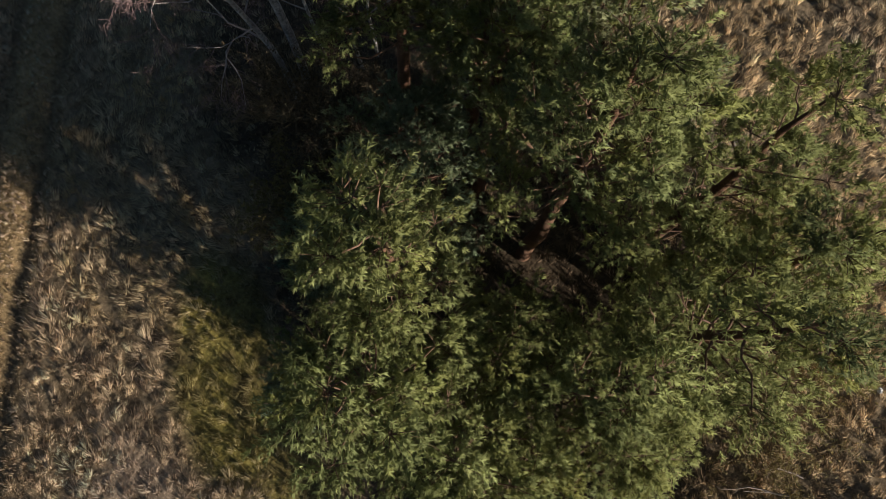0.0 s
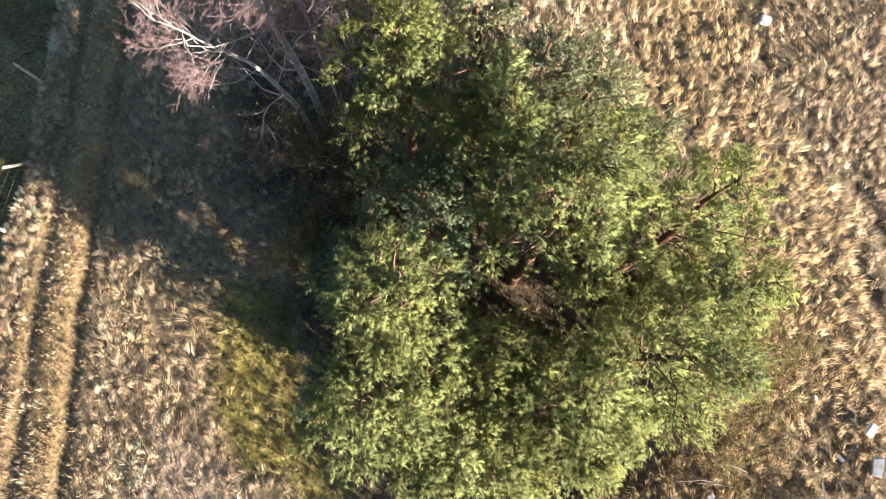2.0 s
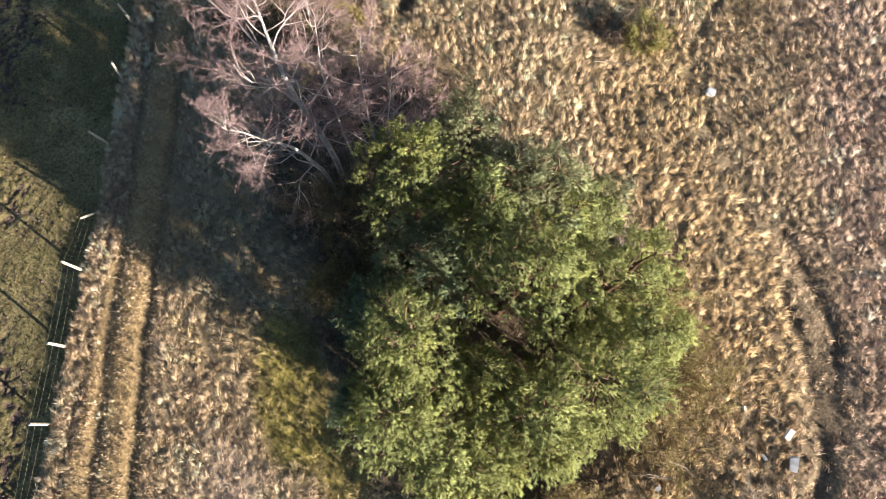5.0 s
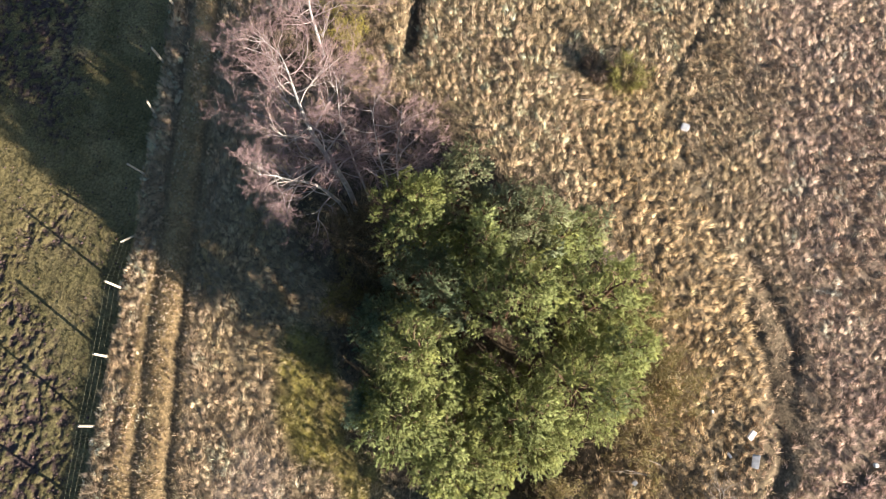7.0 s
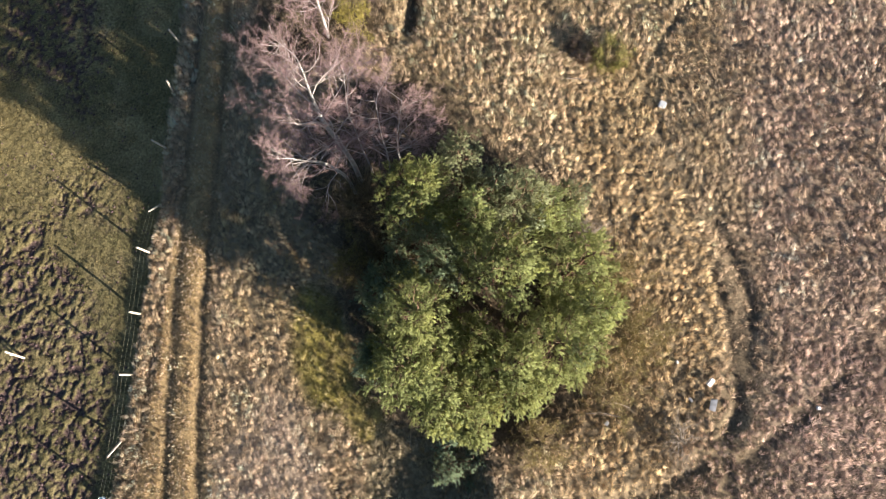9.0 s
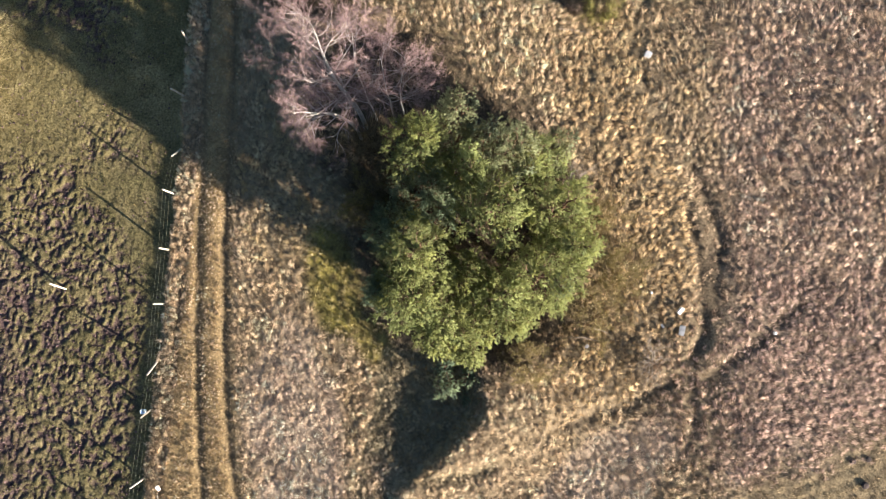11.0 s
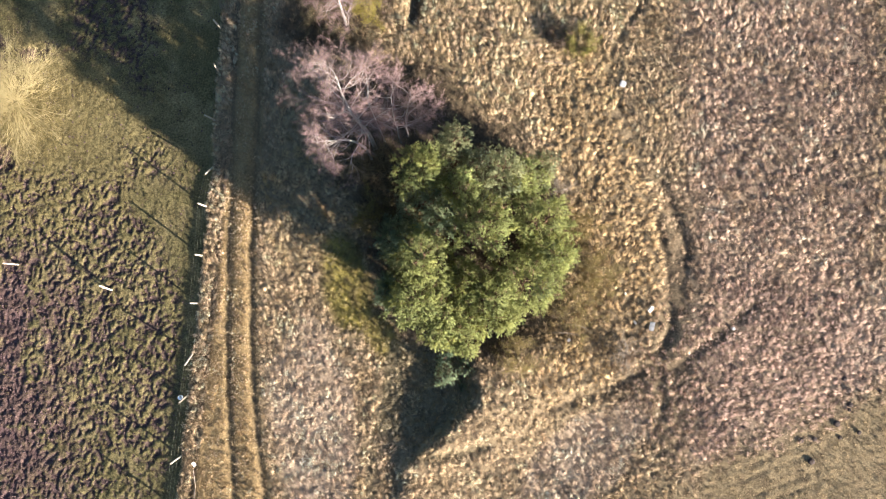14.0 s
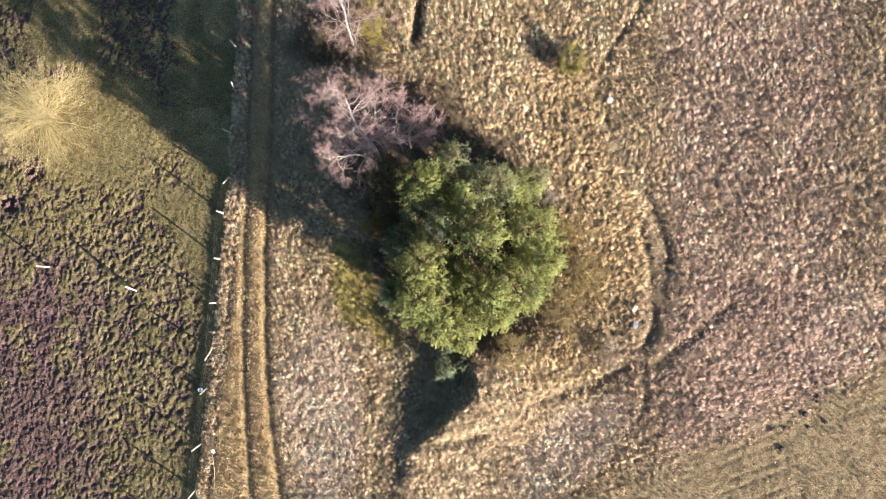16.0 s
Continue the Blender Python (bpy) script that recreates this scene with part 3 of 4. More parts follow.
def needles(places, ways, tones, rng, count=15, long=0.09, wide=0.0175):
    """Shoots: brushes of needles standing out on all sides. Arrays of vertices, triangles, tint and normals."""
    n = len(places)
    m = n * count
    big = rng.uniform(0.75, 1.25, (n, 1))
    p, d, size = np.repeat(places, count, 0), np.repeat(ways, count, 0), np.repeat(big, count, 0)
    side = rng.normal(0, 1, (m, 3))
    side -= (side * d).sum(1)[:, None] * d
    side /= np.linalg.norm(side, axis=1)[:, None] + 1e-9
    root = p + d * rng.uniform(0.0, 1, (m, 1)) * 1.3 * long * size
    out = d * rng.uniform(0.35, 1.0, (m, 1)) + side * 0.75
    tip = root + out * long * size
    w = np.cross(out, rng.normal(0, 1, (m, 3)))
    w /= np.linalg.norm(w, axis=1)[:, None] + 1e-9
    P = np.stack([root - w * wide / 2, root + w * wide / 2, tip], 1)
    tint = np.repeat(np.repeat(tones, count, 0) * rng.uniform(0.85, 1.15, (m, 1)), 3, 0)
    lie = side * 0.45 + d * 0.75 + rng.normal(0, 0.15, (m, 3))
    lie /= np.linalg.norm(lie, axis=1)[:, None]
    P, lie = face_up(P, lie), np.repeat(lie, 3, 0)
    F = np.arange(m * 3).reshape(-1, 3)
    return P, F, tint, lie


def units(v):
    return v / (np.linalg.norm(v, axis=1)[:, None] + 1e-9)


def pine(x, y, tall, wide, seed, lean=(0, 0), low=0.3, limbs=30, tone=(0.13, 0.155, 0.035), label="", thick_crown=1.0):
    """A pine: a trunk, limbs to clumps on an uneven dome, in each clump branchlets that end in upright shoots."""
    rng = np.random.default_rng(seed)
    z0 = height(x, y) - 0.1
    root = new("pine_tree")
    root.location = (x, y, z0)
    stem = np.linspace(0, 1, 9)
    bend = rng.normal(0, 0.12, (9, 2)).cumsum(0) * 0.35
    axis_pts = np.stack([lean[0] * stem + bend[:, 0], lean[1] * stem + bend[:, 1], stem * (tall * 0.97)], -1)
    thick = 0.02 + (0.018 * tall) * (1 - stem) ** 0.8
    trunk = Tubes()
    trunk.add(axis_pts, thick, 8)
    at = lambda s: np.array([np.interp(s, stem, axis_pts[:, k]) for k in range(3)])
    wood = Tubes()
    places, ways, tones = [], [], []
    deep = tall * (1 - low) * 0.52
    mid = at(1.0) - np.array([0, 0, deep * 0.98])
    turn = rng.uniform(0, 6.28)
    for i in range(limbs):
        # clumps sit on the shell of an uneven dome, in loose whorls
        c = 1 - (1.5 if low > 0.45 else 2.15) * (i + 0.3 + 0.4 * rng.random()) / limbs
        turn += 2.4 + rng.normal(0, 0.35)
        r = math.sqrt(max(0, 1 - c * c)) if c > 0 else 1.0 - 0.1 * c
        out = rng.uniform(0.5, 1.22)
        end = mid + np.array([math.cos(turn) * r * wide * out, math.sin(turn) * r * wide * out, c * deep * rng.uniform(0.78, 1.08)]) + rng.normal(0, 0.1, 3)
        s = np.clip((end[2] - 0.55 * r * wide) / tall, low * 0.8, 0.97)
        o = at(s)
        u = np.linspace(0, 1, 6)
        sway = rng.normal(0, 0.08, (6, 3)).cumsum(0) * (u * (1 - u) * 2)[:, None]
        limb = o + (end - o) * u[:, None] - np.array([0, 0, 0.25 * r * wide]) * (np.sin(u * 3.14))[:, None] * 0.5 + sway
        wood.add(limb, 0.01 + (0.006 + 0.012 * wide * r) * (1 - u), 5)
        shade, hue = rng.uniform(0.74, 1.22), rng.normal(0, 0.012)
        size = rng.uniform(0.34, 0.66) * (0.72 + 0.2 * wide)
        away = np.array([math.cos(turn) * r, math.sin(turn) * r, 0.0])
        for k in range(int(rng.integers(7, 12))):
            # a branchlet fans out and up from the limb's end
            a = rng.uniform(0, 6.28)
            arm = unit(np.array([math.cos(a), math.sin(a), rng.uniform(0.0, 0.75)]) + away * 0.35)
            long = size * rng.uniform(0.7, 1.15)
            tip = end + arm * long
            wood.add(np.stack([limb[-2], end, tip]), [0.012, 0.009, 0.004], 3)
            n = int(max(4, 23 * thick_crown * long))
            q = rng.uniform(0.3, 1.08, n)
            spot = end + arm * (q * long)[:, None] + rng.normal(0, 0.075, (n, 3)) * np.array([1, 1, 0.7])
            places.append(spot)
            ways.append(units(arm * 0.7 + np.array([0, 0, 0.75]) + rng.normal(0, 0.38, (n, 3))))
            tones.append(np.array(tone) * (shade * rng.uniform(0.85, 1.15)) * rng.uniform(0.8, 1.2, (n, 1)) + np.array([hue, hue * 0.4, -hue * 0.5]))
    P, f, tint, lie = needles(np.concatenate(places), np.concatenate(ways), np.clip(np.concatenate(tones), 0.01, 0.5), rng)
    part("trunk", trunk.mesh("trunk", M_PINEBARK), root)
    leafy = build("crown", P, [f], M_NEEDLE, tint)
    leafy.normals_split_custom_set_from_vertices(lie)
    crown_ob = part("crown", leafy, root)
    part("limb_wood", wood.mesh("limb_wood", M_PINELIMB), crown_ob)
    return tagged(root, label or "green pine tree with layered clumps of needles", "tree", group="pines of the copse")


def grow(tubes, fine, o, d, length, radius, depth, rng, up=0.1, wander=0.22, kids=(5, 8), ratio=0.58, spread=0.75, twig=0.012, segs=5):
    """A limb that wanders and divides: thick wood into tubes, thin wood into fine."""
    pts = [o]
    way = d
    for k in range(segs):
        way = unit(way + rng.normal(0, wander, 3) + np.array([0, 0, up]))
        pts.append(pts[-1] + way * length / segs)
    pts = np.array(pts)
    u = np.linspace(0, 1, len(pts))
    radii = radius * (1 - 0.75 * u)
    (tubes if radius > twig else fine).add(pts, np.maximum(radii, 0.0026), 6 if radius > 0.05 else (4 if radius > twig else 3))
    if depth == 0:
        return
    for k in range(rng.integers(*kids)):
        s = rng.uniform(0.25, 1.0) if k else 1.0
        b = np.array([np.interp(s, u, pts[:, c]) for c in range(3)])
        i = min(int(s * segs), segs - 1)
        way = unit(pts[i + 1] - pts[i])
        side = rng.normal(0, 1, 3)
        side = unit(side - side.dot(way) * way)
        ang = spread * rng.uniform(0.5, 1.2)
        grow(tubes, fine, b, unit(way * math.cos(ang) + side * math.sin(ang)), length * ratio * rng.uniform(0.7, 1.2) * (1.1 - 0.35 * s), radius * (1 - 0.7 * s) * 0.62 + 0.001,
             depth - 1, rng, up, wander, kids, ratio, spread, twig, max(2, segs - 1))


def birch(x, y, way_pts, radius, seed, boughs, bough_len, label, bias=(-0.35, 0.2)):
    """A bare birch: a bent white trunk with boughs from part of the way up."""
    rng = np.random.default_rng(seed)
    root = new("birch_tree")
    z0 = height(x, y) - 0.1
    root.location = (x, y, z0)
    stem = np.array(way_pts, dtype=float)
    u = np.linspace(0, 1, len(stem))
    fine_u = np.linspace(0, 1, 14)
    pts = np.stack([np.interp(fine_u, u, stem[:, k]) for k in range(3)], -1)
    pts[1:-1] += rng.normal(0, 0.06, (12, 3))
    for k in range(2):
        pts[1:-1] = (pts[:-2] + 2 * pts[1:-1] + pts[2:]) / 4
    trunk, limbs, twigs = Tubes(), Tubes(), Tubes()
    trunk.add(pts, radius * (1 - fine_u) ** 0.9 + 0.004, 8)
    az = rng.uniform(0, 6.28)
    for i in range(boughs):
        s = 0.24 + 0.74 * (i + rng.uniform(0.2, 0.8)) / boughs
        az += 2.4 + rng.normal(0, 0.4)
        b = np.array([np.interp(s, fine_u, pts[:, k]) for k in range(3)])
        long = bough_len * (1.2 - 0.7 * s) * rng.uniform(0.75, 1.2)
        d = unit(np.array([math.cos(az) + bias[0], math.sin(az) + bias[1], 0.35 + 0.7 * s]))
        grow(limbs, twigs, b, d, long, radius * (1 - 0.85 * s) * 0.3 + 0.011, 3, rng, up=0.05, wander=0.24, kids=(5, 9), ratio=0.56, spread=0.7, twig=0.0085)
    part("trunk", trunk.mesh("trunk", M_BIRCH), root)
    crown_ob = part("crown", limbs.mesh("crown", M_BIRCHLIMB), root)
    tagged(part("twig_mass", twigs.mesh("twig_mass", M_TWIG), crown_ob, "fine reddish-brown bare twigs"), kind="stuff")
    return tagged(root, label, "tree", group="birches of the copse")


def bush(name, x, y, tall, wide, seed, stems, mat, label, leaf=None, leaves=0, depth=2, up=0.12, tilt=(0.2, 1.0), category="bush", radius=0.02, kids=(4, 8)):
    rng = np.random.default_rng(seed)
    root = new(name)
    root.location = (x, y, height(x, y) - 0.05)
    limbs, twigs = Tubes(), Tubes()
    for i in range(stems):
        az = rng.uniform(0, 6.28)
        t = rng.uniform(*tilt)
        d = unit(np.array([math.cos(az) * math.sin(t), math.sin(az) * math.sin(t), math.cos(t)]))
        o = np.array([math.cos(az), math.sin(az), 0]) * rng.uniform(0, 0.25) * wide * 0.5
        long = (tall * math.cos(t) + wide * math.sin(t)) * rng.uniform(0.6, 0.85)
        grow(limbs, twigs, o, d, long, radius * rng.uniform(0.7, 1.2), depth, rng, up=up, wander=0.2, kids=kids, ratio=0.55, spread=0.6, twig=0.008)
    part("stem_wood", limbs.mesh("stem_wood", mat), root)
    if twigs.v:
        tagged(part("twig_mass", twigs.mesh("twig_mass", mat), root), kind="stuff")
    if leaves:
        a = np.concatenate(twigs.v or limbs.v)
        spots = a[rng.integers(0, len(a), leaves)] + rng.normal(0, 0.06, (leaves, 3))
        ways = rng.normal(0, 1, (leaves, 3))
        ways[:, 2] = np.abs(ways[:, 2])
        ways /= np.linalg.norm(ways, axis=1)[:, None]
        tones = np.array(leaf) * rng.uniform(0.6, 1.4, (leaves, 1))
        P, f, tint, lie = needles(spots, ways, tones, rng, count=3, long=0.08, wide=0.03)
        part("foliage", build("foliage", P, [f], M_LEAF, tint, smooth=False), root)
    return tagged(root, label, category)


OLIVE, FRESH, BLUISH, DULL = (0.302, 0.332, 0.13), (0.33, 0.358, 0.14), (0.26, 0.32, 0.19), (0.31, 0.33, 0.18)
PINES = [
    # x, y, height, crown radius, lean, lowest limb, needle colour
    (2.1, 1.0, 10.5, 1.1, (0.2, 0.0), 0.5, OLIVE),
    (-0.7, -0.7, 9.9, 1.1, (-0.1, 0.1), 0.16, FRESH),
    (-0.9, -2.4, 8.7, 1.15, (-0.1, -0.1), 0.36, OLIVE),
    (0.2, -3.7, 7.2, 1.05, (0.0, -0.1), 0.43, FRESH),
    (1.2, -4.4, 6.0, 0.9, (0.0, -0.1), 0.46, FRESH),
    (4.2, -1.4, 9.4, 1.2, (0.1, 0.0), 0.16, FRESH),
    (2.9, -2.5, 7.9, 0.9, (0.0, -0.1), 0.16, OLIVE),
    (3.2, -3.6, 6.2, 0.8, (0.0, -0.1), 0.46, FRESH),
    (4.9, 1.1, 8.9, 1.0, (0.1, 0.1), 0.15, FRESH),
    (5.6, -0.7, 8.7, 0.85, (0.1, 0.0), 0.15, OLIVE),
    (-0.5, 2.3, 6.2, 1.25, (0.0, 0.2), 0.12, BLUISH),
    (-0.8, 3.4, 10.4, 0.85, (0.0, 0.1), 0.55, OLIVE),
    (1.4, -1.7, 6.2, 0.8, (0.0, 0.0), 0.2, OLIVE),
    (3.0, 3.4, 8.9, 0.9, (0.0, 0.1), 0.25, DULL),
    (0.8, 4.6, 10.0, 0.75, (0.0, 0.1), 0.35, DULL),
    (1.9, 3.9, 9.4, 0.85, (0.0, 0.1), 0.3, DULL),
    (0.9, 2.7, 10.0, 0.6, (0.0, 0.0), 0.5, OLIVE),
    (4.4, 4.0, 5.2, 0.8, (0.1, 0.1), 0.15, OLIVE),
    (5.4, 4.4, 4.0, 0.65, (0.1, 0.1), 0.12, DULL),
    (-2.3, -2.3, 4.6, 0.55, (-0.1, 0.0), 0.28, BLUISH),
    (-1.9, 0.6, 5.6, 0.8, (-0.1, 0.0), 0.2, BLUISH),
]
for i, (x, y, tall, wide, lean, low, tone) in enumerate(PINES):
    sparse = tone == DULL
    pine(x, y, tall, wide, 500 + i, lean, low, int((8 + 27 * wide) * (1 if low > 0.45 else 1.4)), tone, thick_crown=0.75 if sparse else 1.0)
pine(0.7, -7.3, 1.5, 0.7, 551, (0, 0), 0.15, 9, BLUISH, "young pine sapling growing in the hollow")

birch(-3.85, 5.95, [(0, 0, 0), (0.0, 0.1, 2.0), (-0.05, 0.15, 4.0), (-0.4, 0.25, 6.8), (-0.55, 0.55, 8.0), (-0.6, 0.85, 9.1), (-0.5, 0.9, 10.3), (-0.65, 1.1, 11.4)], 0.13, 601, 21, 3.0, "bare birch with a thick white trunk and a wide crown", (-0.2, 0.1))
birch(-1.9, 6.7, [(0, 0, 0), (0.0, 0.1, 2.5), (0.1, 0.2, 4.5), (0.5, 0.5, 7.6)], 0.05, 606, 12, 2.2, "thin bare birch with fine reddish twigs", (0.4, 0.3))
birch(-3.3, 6.4, [(0, 0, 0), (-0.1, 0.2, 3), (-0.25, 0.4, 7.1), (0.0, 0.9, 9.3)], 0.055, 602, 12, 2.3, "slender bare birch beside the thick one", (0.0, 0.4))
birch(-2.3, 6.3, [(0, 0, 0), (-0.05, 0.2, 2.5), (-0.05, 0.2, 4.2), (0.0, 0.1, 7.0), (0.0, 0.4, 8.8)], 0.055, 603, 14, 2.3, "small bare birch beside the pines", (0.2, 0.2))
birch(-4.05, 5.35, [(0, 0, 0), (-0.15, 0.25, 2.0), (-0.35, 0.2, 3.5), (-0.45, 0.1, 5.0), (-1.05, -0.3, 6.5), (-1.3, -0.5, 7.5), (-1.6, -0.8, 8.4)], 0.09, 604, 13, 2.0, "bare birch stem leaning out over the shaded grass", (-0.35, -0.1))
birch(-5.7, 13.4, [(0, 0, 0), (0.0, 0.2, 2.5), (0.1, 0.35, 4.5), (0.15, 0.5, 6.4)], 0.08, 605, 17, 2.5, "bare young birch beside the track", (0.0, 0.0))

# ---- shrubs ----
bush("willow_shrub", -25.6, 8.6, 2.0, 3.9, 701, 125, M_WILLOWTWIG, "wide leafless willow with pale yellow twigs on the pasture", depth=2, radius=0.02, tilt=(0.15, 1.35), category="shrub", kids=(6, 10), up=0.03)
bush("broom_bush", 9.0, -1.4, 1.7, 1.6, 702, 30, M_SHRUBTWIG, "brown-green broom bush at the edge of the pines", (0.2, 0.16, 0.06), 2600)
bush("bramble_thicket", 7.9, -3.9, 1.1, 1.7, 703, 22, M_SHRUBTWIG, "tangled brown bramble thicket beside the pines", (0.26, 0.21, 0.085), 1500, up=-0.06, tilt=(0.3, 1.2))
bush("dead_bush", 11.0, -6.0, 0.8, 1.3, 704, 20, M_GREYTWIG, "low grey dead bush beside the ditch", up=0.03, tilt=(0.4, 1.3))
bush("heather_bush", 7.0, 12.9, 0.18, 0.8, 705, 30, M_SHRUBTWIG, "dark low heather bush in the dry grass", (0.14, 0.1, 0.075), 1500, up=-0.05, tilt=(1.05, 1.5))
bush("broom_bush", 8.3, 12.4, 0.3, 1.1, 706, 24, M_SHRUBTWIG, "olive-green broom bush in the dry grass", (0.22, 0.2, 0.06), 2200, up=-0.03, tilt=(0.9, 1.45))
bush("broom_bush", -3.9, 2.0, 1.9, 1.3, 707, 22, M_SHRUBTWIG, "olive-brown bush under the birches", (0.2, 0.16, 0.05), 1800)
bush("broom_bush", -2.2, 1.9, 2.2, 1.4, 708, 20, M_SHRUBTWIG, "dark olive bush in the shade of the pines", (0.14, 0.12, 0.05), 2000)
bush("broom_bush", 8.0, 1.3, 1.6, 1.4, 709, 20, M_SHRUBTWIG, "olive-brown bush against the pines", (0.2, 0.15, 0.06), 2200)
bush("dead_bush", 6.9, 3.5, 1.6, 1.0, 710, 18, M_GREYTWIG, "pale dead bush against the pines", tilt=(0.2, 0.9))
bush("bramble_thicket", 4.6, -6.0, 0.8, 1.5, 711, 18, M_SHRUBTWIG, "brown bramble thicket south of the pines", (0.25, 0.2, 0.08), 1300, up=-0.05, tilt=(0.3, 1.2))
bush("broom_bush", -4.4, 14.2, 1.4, 1.3, 712, 18, M_SHRUBTWIG, "yellow-green bush beside the young birch", (0.26, 0.22, 0.05), 1800)

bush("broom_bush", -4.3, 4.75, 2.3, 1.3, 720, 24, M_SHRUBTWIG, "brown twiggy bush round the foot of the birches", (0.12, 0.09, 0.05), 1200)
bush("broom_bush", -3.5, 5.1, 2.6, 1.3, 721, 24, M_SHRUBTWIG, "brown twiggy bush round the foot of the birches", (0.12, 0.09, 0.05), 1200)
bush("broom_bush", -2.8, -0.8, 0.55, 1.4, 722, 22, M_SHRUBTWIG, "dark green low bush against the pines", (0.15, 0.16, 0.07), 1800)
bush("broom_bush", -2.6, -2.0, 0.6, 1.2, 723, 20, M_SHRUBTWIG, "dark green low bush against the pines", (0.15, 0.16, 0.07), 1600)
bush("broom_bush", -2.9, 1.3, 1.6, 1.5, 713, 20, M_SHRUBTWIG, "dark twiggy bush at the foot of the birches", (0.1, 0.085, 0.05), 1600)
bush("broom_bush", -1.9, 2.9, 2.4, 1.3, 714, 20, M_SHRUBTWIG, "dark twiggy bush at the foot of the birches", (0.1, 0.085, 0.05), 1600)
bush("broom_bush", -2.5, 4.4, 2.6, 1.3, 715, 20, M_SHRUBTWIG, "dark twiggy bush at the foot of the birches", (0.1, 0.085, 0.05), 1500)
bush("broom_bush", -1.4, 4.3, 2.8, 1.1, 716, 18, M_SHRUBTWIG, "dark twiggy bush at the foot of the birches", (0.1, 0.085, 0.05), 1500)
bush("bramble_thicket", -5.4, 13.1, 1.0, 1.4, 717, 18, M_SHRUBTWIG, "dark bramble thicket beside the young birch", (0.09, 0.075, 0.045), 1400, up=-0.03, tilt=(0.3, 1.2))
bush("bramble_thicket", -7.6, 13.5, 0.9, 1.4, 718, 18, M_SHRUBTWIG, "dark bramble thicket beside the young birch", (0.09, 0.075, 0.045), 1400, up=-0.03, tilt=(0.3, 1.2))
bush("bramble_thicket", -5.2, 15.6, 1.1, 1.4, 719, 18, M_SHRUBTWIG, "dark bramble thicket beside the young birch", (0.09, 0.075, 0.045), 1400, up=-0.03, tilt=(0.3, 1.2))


# ---- fences ----
def post_mesh(name, tall, thick, seed):
    """A squared stake with chipped edges and a slanting top."""
    rng = np.random.default_rng(seed)
    bm = bmesh.new()
    bmesh.ops.create_cube(bm, size=1)
    bmesh.ops.scale(bm, vec=(thick, thick * 0.85, tall + 0.3), verts=bm.verts)
    bmesh.ops.translate(bm, vec=(0, 0, (tall - 0.3) / 2), verts=bm.verts)
    for v in bm.verts:
        if v.co.z > 0:
            v.co.x *= 0.85
            v.co.z += 0.05 * (v.co.x / thick) + rng.normal(0, 0.006)
    bmesh.ops.bevel(bm, geom=list(bm.edges), offset=0.012, segments=2, affect="EDGES")
    return bm_mesh(name, bm, M_POST)


fence = new("wire_fence")
fence.location = (FENCE[6][0], FENCE[6][1], 0)
tagged(fence, "stock fence of pale wooden stakes and wire", "fence")
LEAN = {5: (0.0, -0.62), 9: (0.0, -0.55), 10: (-0.02, -0.2), 11: (-0.15, -0.12), 12: (-0.05, -0.2), 3: (0.2, 0.05), 4: (-0.15, 0.0)}
tops = []
for i, (x, y) in enumerate(FENCE):
    lx, ly = LEAN.get(i, (-0.02, 0.05))
    tall = 1.22 + 0.05 * math.sin(i * 2.3)
    post = part("post", post_mesh("post", tall, 0.1, 800 + i), fence)
    gz = height(x, y)
    turn = Vector((0, 0, 1)).rotation_difference(Vector((lx, ly, 1.2)).normalized()).to_matrix().to_4x4()
    post.matrix_local = Matrix.Translation((x - fence.location.x, y - fence.location.y, gz)) @ turn @ Matrix.Rotation(i * 0.7, 4, "Z")
    tops.append((Vector((x - fence.location.x, y - fence.location.y, gz)), Vector((lx, ly, 1.2)).normalized()))
for up in (0.35, 0.75, 1.1):
    line = Tubes()
    pts = []
    for (a, da), (b, db) in zip(tops, tops[1:]):
        for s in (0, 0.25, 0.5, 0.75):
            p = (a + da * up).lerp(b + db * up, s)
            p.z -= 0.12 * s * (1 - s)
            pts.append((p.x - 0.07, p.y, p.z))
    line.add(pts, [0.003] * len(pts), 4)
    part("wire", line.mesh("wire", M_WIRE), fence)

for x, y, lx, ly, brace, label in ((-19.3, -2.62, -0.1, 0.3, True, "leaning pale stake with a brace on the pasture"), (-24.9, -1.15, 0.0, 0.05, False, "pale wooden stake standing alone on the pasture")):
    stake = new("fence_post")
    stake.location = (x, y, height(x, y))
    tagged(stake, label, "fence post")
    turn = Vector((0, 0, 1)).rotation_difference(Vector((lx, ly, 1.25)).normalized()).to_matrix().to_4x4()
    part("post", post_mesh("post", 1.35, 0.1, 850), stake).matrix_local = turn
    if brace:
        b = part("brace", post_mesh("brace", 1.15, 0.07, 851), stake)
        b.matrix_local = Matrix.Translation((-0.5, 0.15, 0)) @ Matrix.Rotation(radians(24), 4, "Y")


# ---- stones, litter, molehills ----
def slab(name, x, y, size, lift, turn, tilt, mat, label, seed, category="slab"):
    rng = np.random.default_rng(seed)
    bm = bmesh.new()
    bmesh.ops.create_cube(bm, size=1)
    bmesh.ops.scale(bm, vec=size, verts=bm.verts)
    for v in bm.verts:
        v.co.x += rng.normal(0, 0.05) * size[0]
        v.co.y += rng.normal(0, 0.05) * size[1]
    bmesh.ops.bevel(bm, geom=list(bm.edges), offset=min(size) * 0.16, segments=2, affect="EDGES")
    ob = new(name, bm_mesh(name, bm, mat))
    ob.matrix_world = pose(x, y, height(x, y) + lift, tilt[0], tilt[1], turn)
    return tagged(ob, label, category)


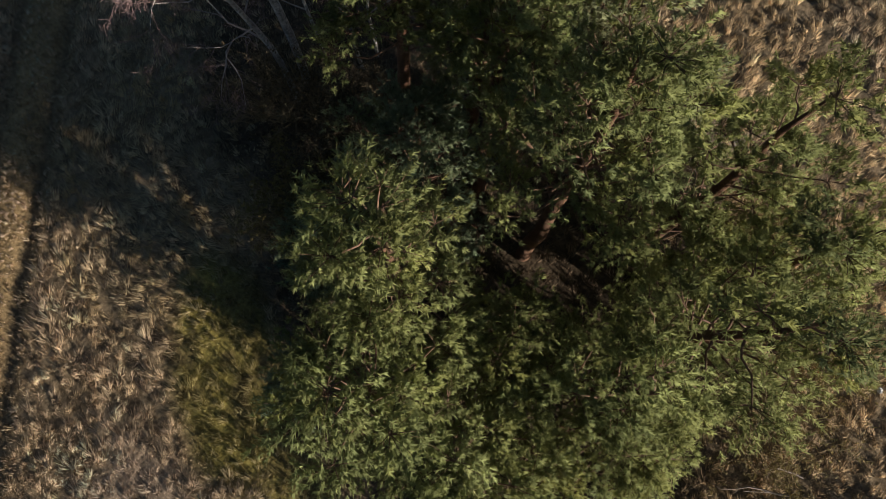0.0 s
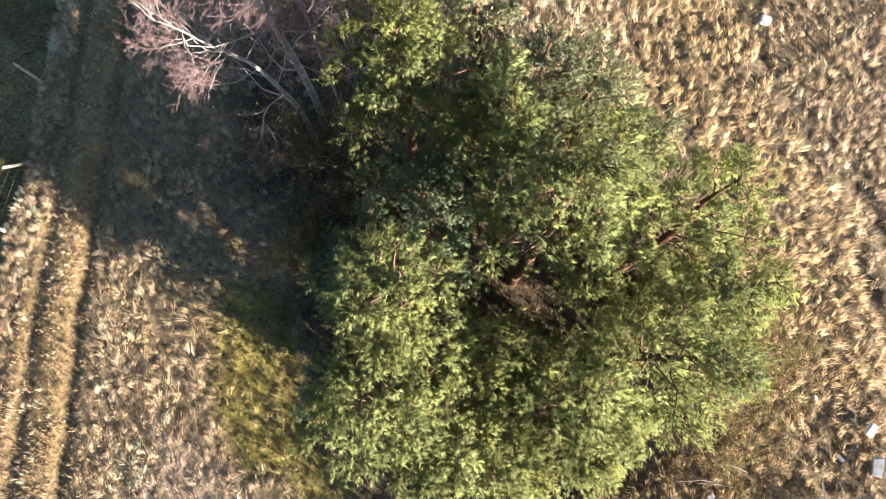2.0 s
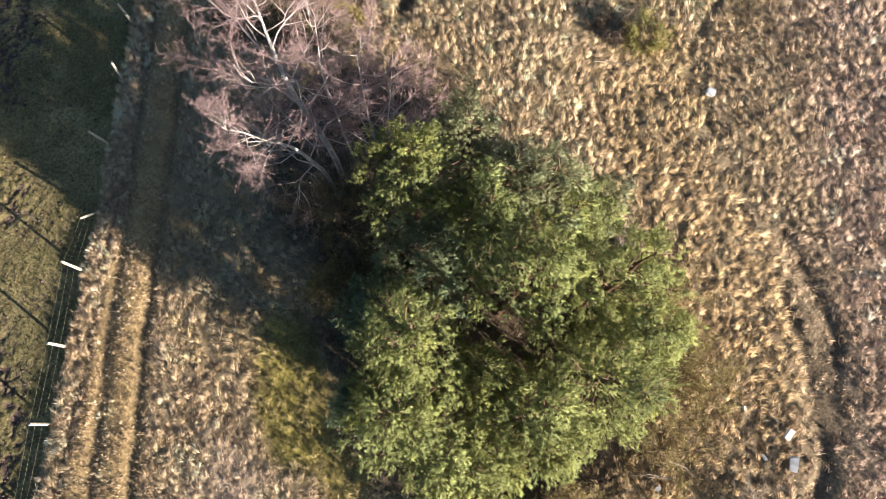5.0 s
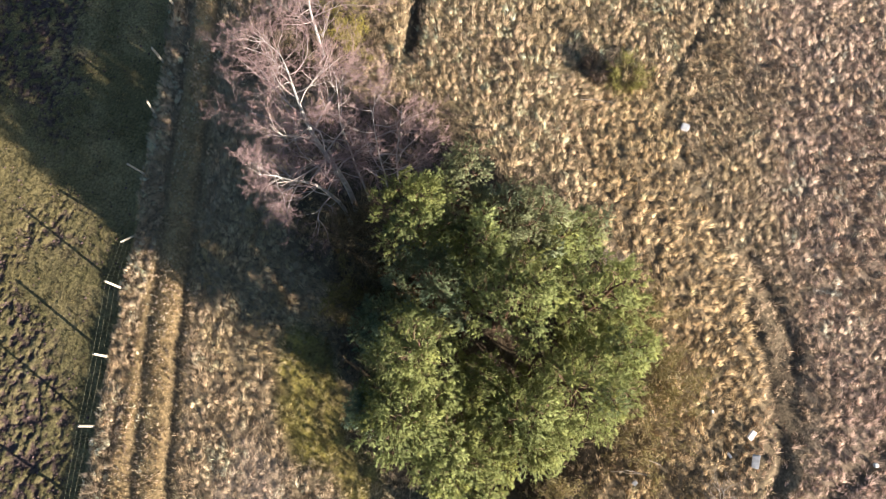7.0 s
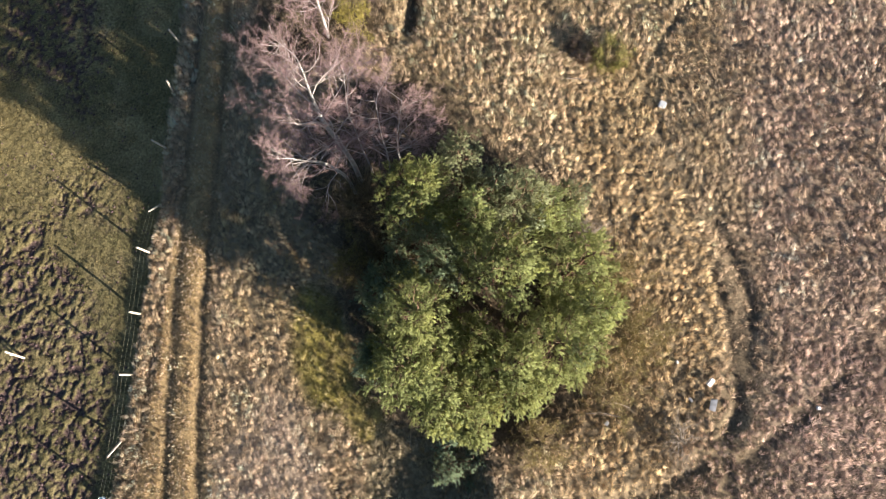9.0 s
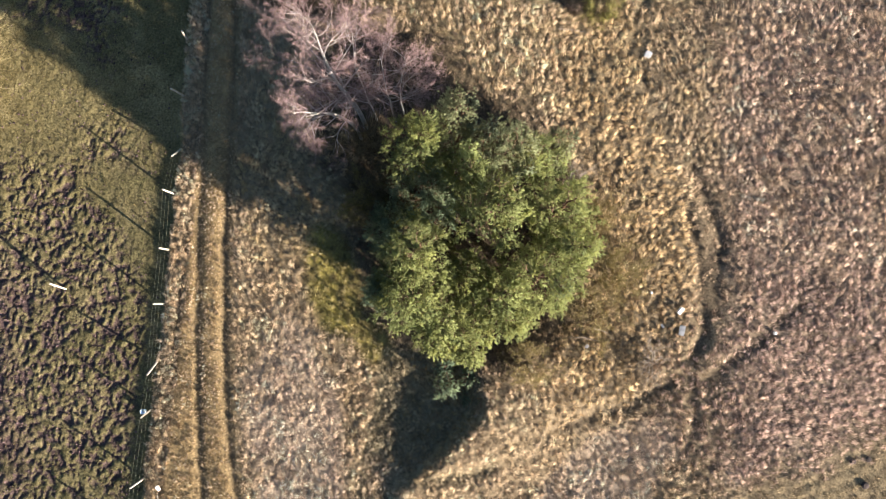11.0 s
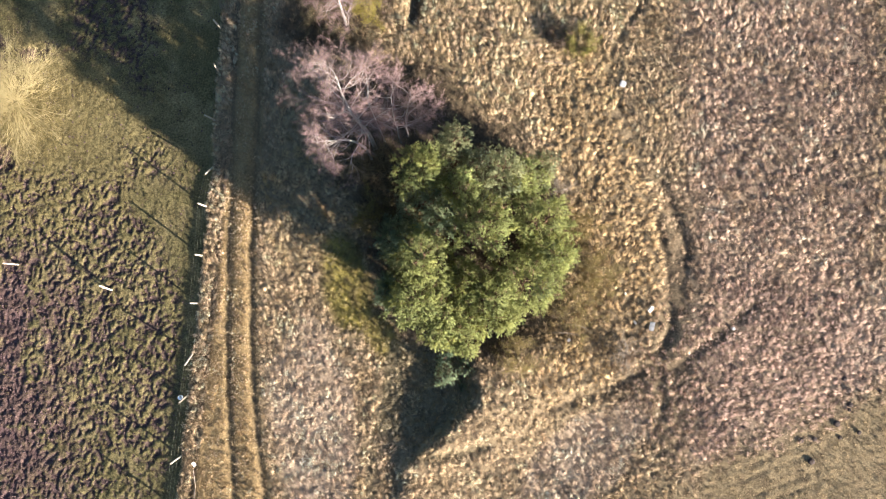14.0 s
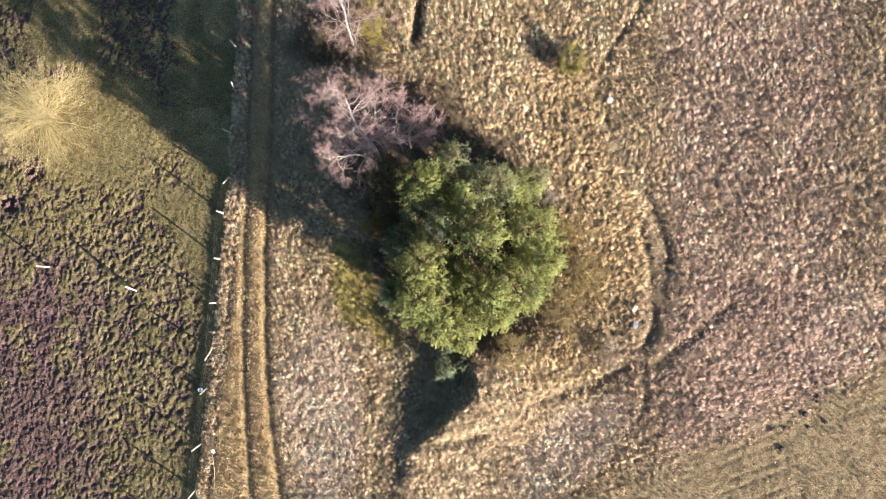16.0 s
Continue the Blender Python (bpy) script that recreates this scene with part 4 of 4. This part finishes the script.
slab("marker_stone", 10.85, 10.0, (0.36, 0.4, 0.3), -0.05, -20, (4, -5), M_WHITE, "white squared marker stone in the dry grass", 901, "stone")
slab("concrete_slab", 12.5, -4.35, (0.28, 0.56, 0.09), 0.14, -12, (10, -12), M_GREYSLAB, "pale grey broken concrete slab in the grass", 902)
slab("stone", 12.4, -3.35, (0.2, 0.38, 0.14), 0.16, -35, (8, 6), M_WHITE, "whitish stone lying by the slab", 903, "stone")
slab("concrete_slab", 11.55, -4.15, (0.11, 0.22, 0.07), 0.06, 30, (-14, 10), M_GREYSLAB, "small grey concrete fragment in the grass", 904)
slab("stone", 10.95, -2.45, (0.1, 0.14, 0.1), 0.12, 10, (0, 20), M_WHITE, "small whitish stone under the bush", 905, "stone")
slab("stone", 7.6, -5.2, (0.2, 0.16, 0.12), 0.12, 40, (0, 0), M_GREYSLAB, "small grey stone in the grass", 906, "stone")
slab("stone", 17.3, -4.45, (0.16, 0.18, 0.14), 0.14, 15, (5, 0), M_WHITE, "small pale stone in the grassy gully", 908, "stone")
slab("plastic_sheet", -14.0, -12.55, (0.16, 0.26, 0.05), 0.26, 35, (15, 10), M_WHITE, "crumpled white plastic sheet beside the track", 907, "litter")


def stick(x, y, way, long, thick, mat, label, seed, lift=0.25):
    rng = np.random.default_rng(seed)
    root = new("fallen_branch")
    root.location = (x, y, height(x, y) + lift)
    t, f = Tubes(), Tubes()
    grow(t, f, np.zeros(3), unit(np.array([math.cos(radians(way)), math.sin(radians(way)), 0.02])), long, thick, 1, rng, up=0.0, wander=0.14, kids=(2, 4), ratio=0.45, twig=0.001)
    part("bough", t.mesh("bough", mat), root)
    return tagged(root, label, "branch")


stick(-14.05, -12.9, -80, 2.2, 0.03, M_GREYTWIG, "bleached fallen branch beside the track", 921, 0.2)
stick(8.2, -4.9, 165, 1.6, 0.03, M_GREYTWIG, "bleached fallen branch in the brambles", 922, 0.45)
stick(8.6, -4.5, 150, 1.2, 0.025, M_GREYTWIG, "bleached fallen branch in the brambles", 923, 0.45)
stick(6.1, 11.2, -15, 1.5, 0.025, M_GREYTWIG, "bleached fallen branch in the dry grass", 924, 0.3)

# feed tub hung on the fence
tub = new("feed_tub")
tub.location = (-15.0, -8.8, height(-15.0, -8.8))
bm = bmesh.new()
bmesh.ops.create_cone(bm, cap_ends=True, cap_tris=False, segments=20, radius1=0.1, radius2=0.13, depth=0.26)
top_face = max(bm.faces, key=lambda f: f.calc_center_median().z)
inner = bmesh.ops.inset_region(bm, faces=[top_face], thickness=0.015)
bmesh.ops.translate(bm, vec=(0, 0, -0.2), verts=top_face.verts)
bmesh.ops.translate(bm, vec=(0, 0, 0.15), verts=bm.verts)
part("bucket", bm_mesh("bucket", bm, M_PLASTIC), tub)
ring = Tubes()
a = np.linspace(0, math.pi, 9)
ring.add(np.stack([0.128 * np.cos(a), 0.08 * np.sin(a), 0.27 + 0.05 * np.sin(a)], -1), [0.006] * 9, 5)
part("handle", ring.mesh("handle", M_WIRE), tub)
tagged(tub, "pale blue plastic feed tub beside the fence", "tub")

MOLEHILLS = [(23.8, -7.3, 0.3), (24.0, -7.95, 0.32), (24.1, -8.8, 0.3), (24.05, -9.1, 0.2), (23.3, -9.9, 0.36), (22.0, -10.8, 0.28), (21.8, -12.1, 0.36), (21.2, -10.9, 0.3), (24.6, -10.4, 0.25), (23.5, -10.7, 0.22), (25.9, -8.0, 0.2), (17.9, -10.2, 0.22), (16.3, -9.4, 0.2)]
for i, (x, y, r) in enumerate(MOLEHILLS):
    rng = np.random.default_rng(950 + i)
    bm = bmesh.new()
    bmesh.ops.create_icosphere(bm, subdivisions=3, radius=1)
    for v in bm.verts:
        k = 1 + 0.25 * noise.noise(v.co * 3 + Vector((i * 7, 0, 0)))
        v.co = Vector((v.co.x * r * 0.55 * k, v.co.y * r * 0.5 * k, v.co.z * r * 0.2 * k))
    ob = new("molehill", bm_mesh("molehill", bm, M_SOIL))
    ob.location = (x, y, height(x, y) + 0.03)
    tagged(ob, "dark mound of fresh soil in the short grass", "molehill", group="molehills on the mown field")
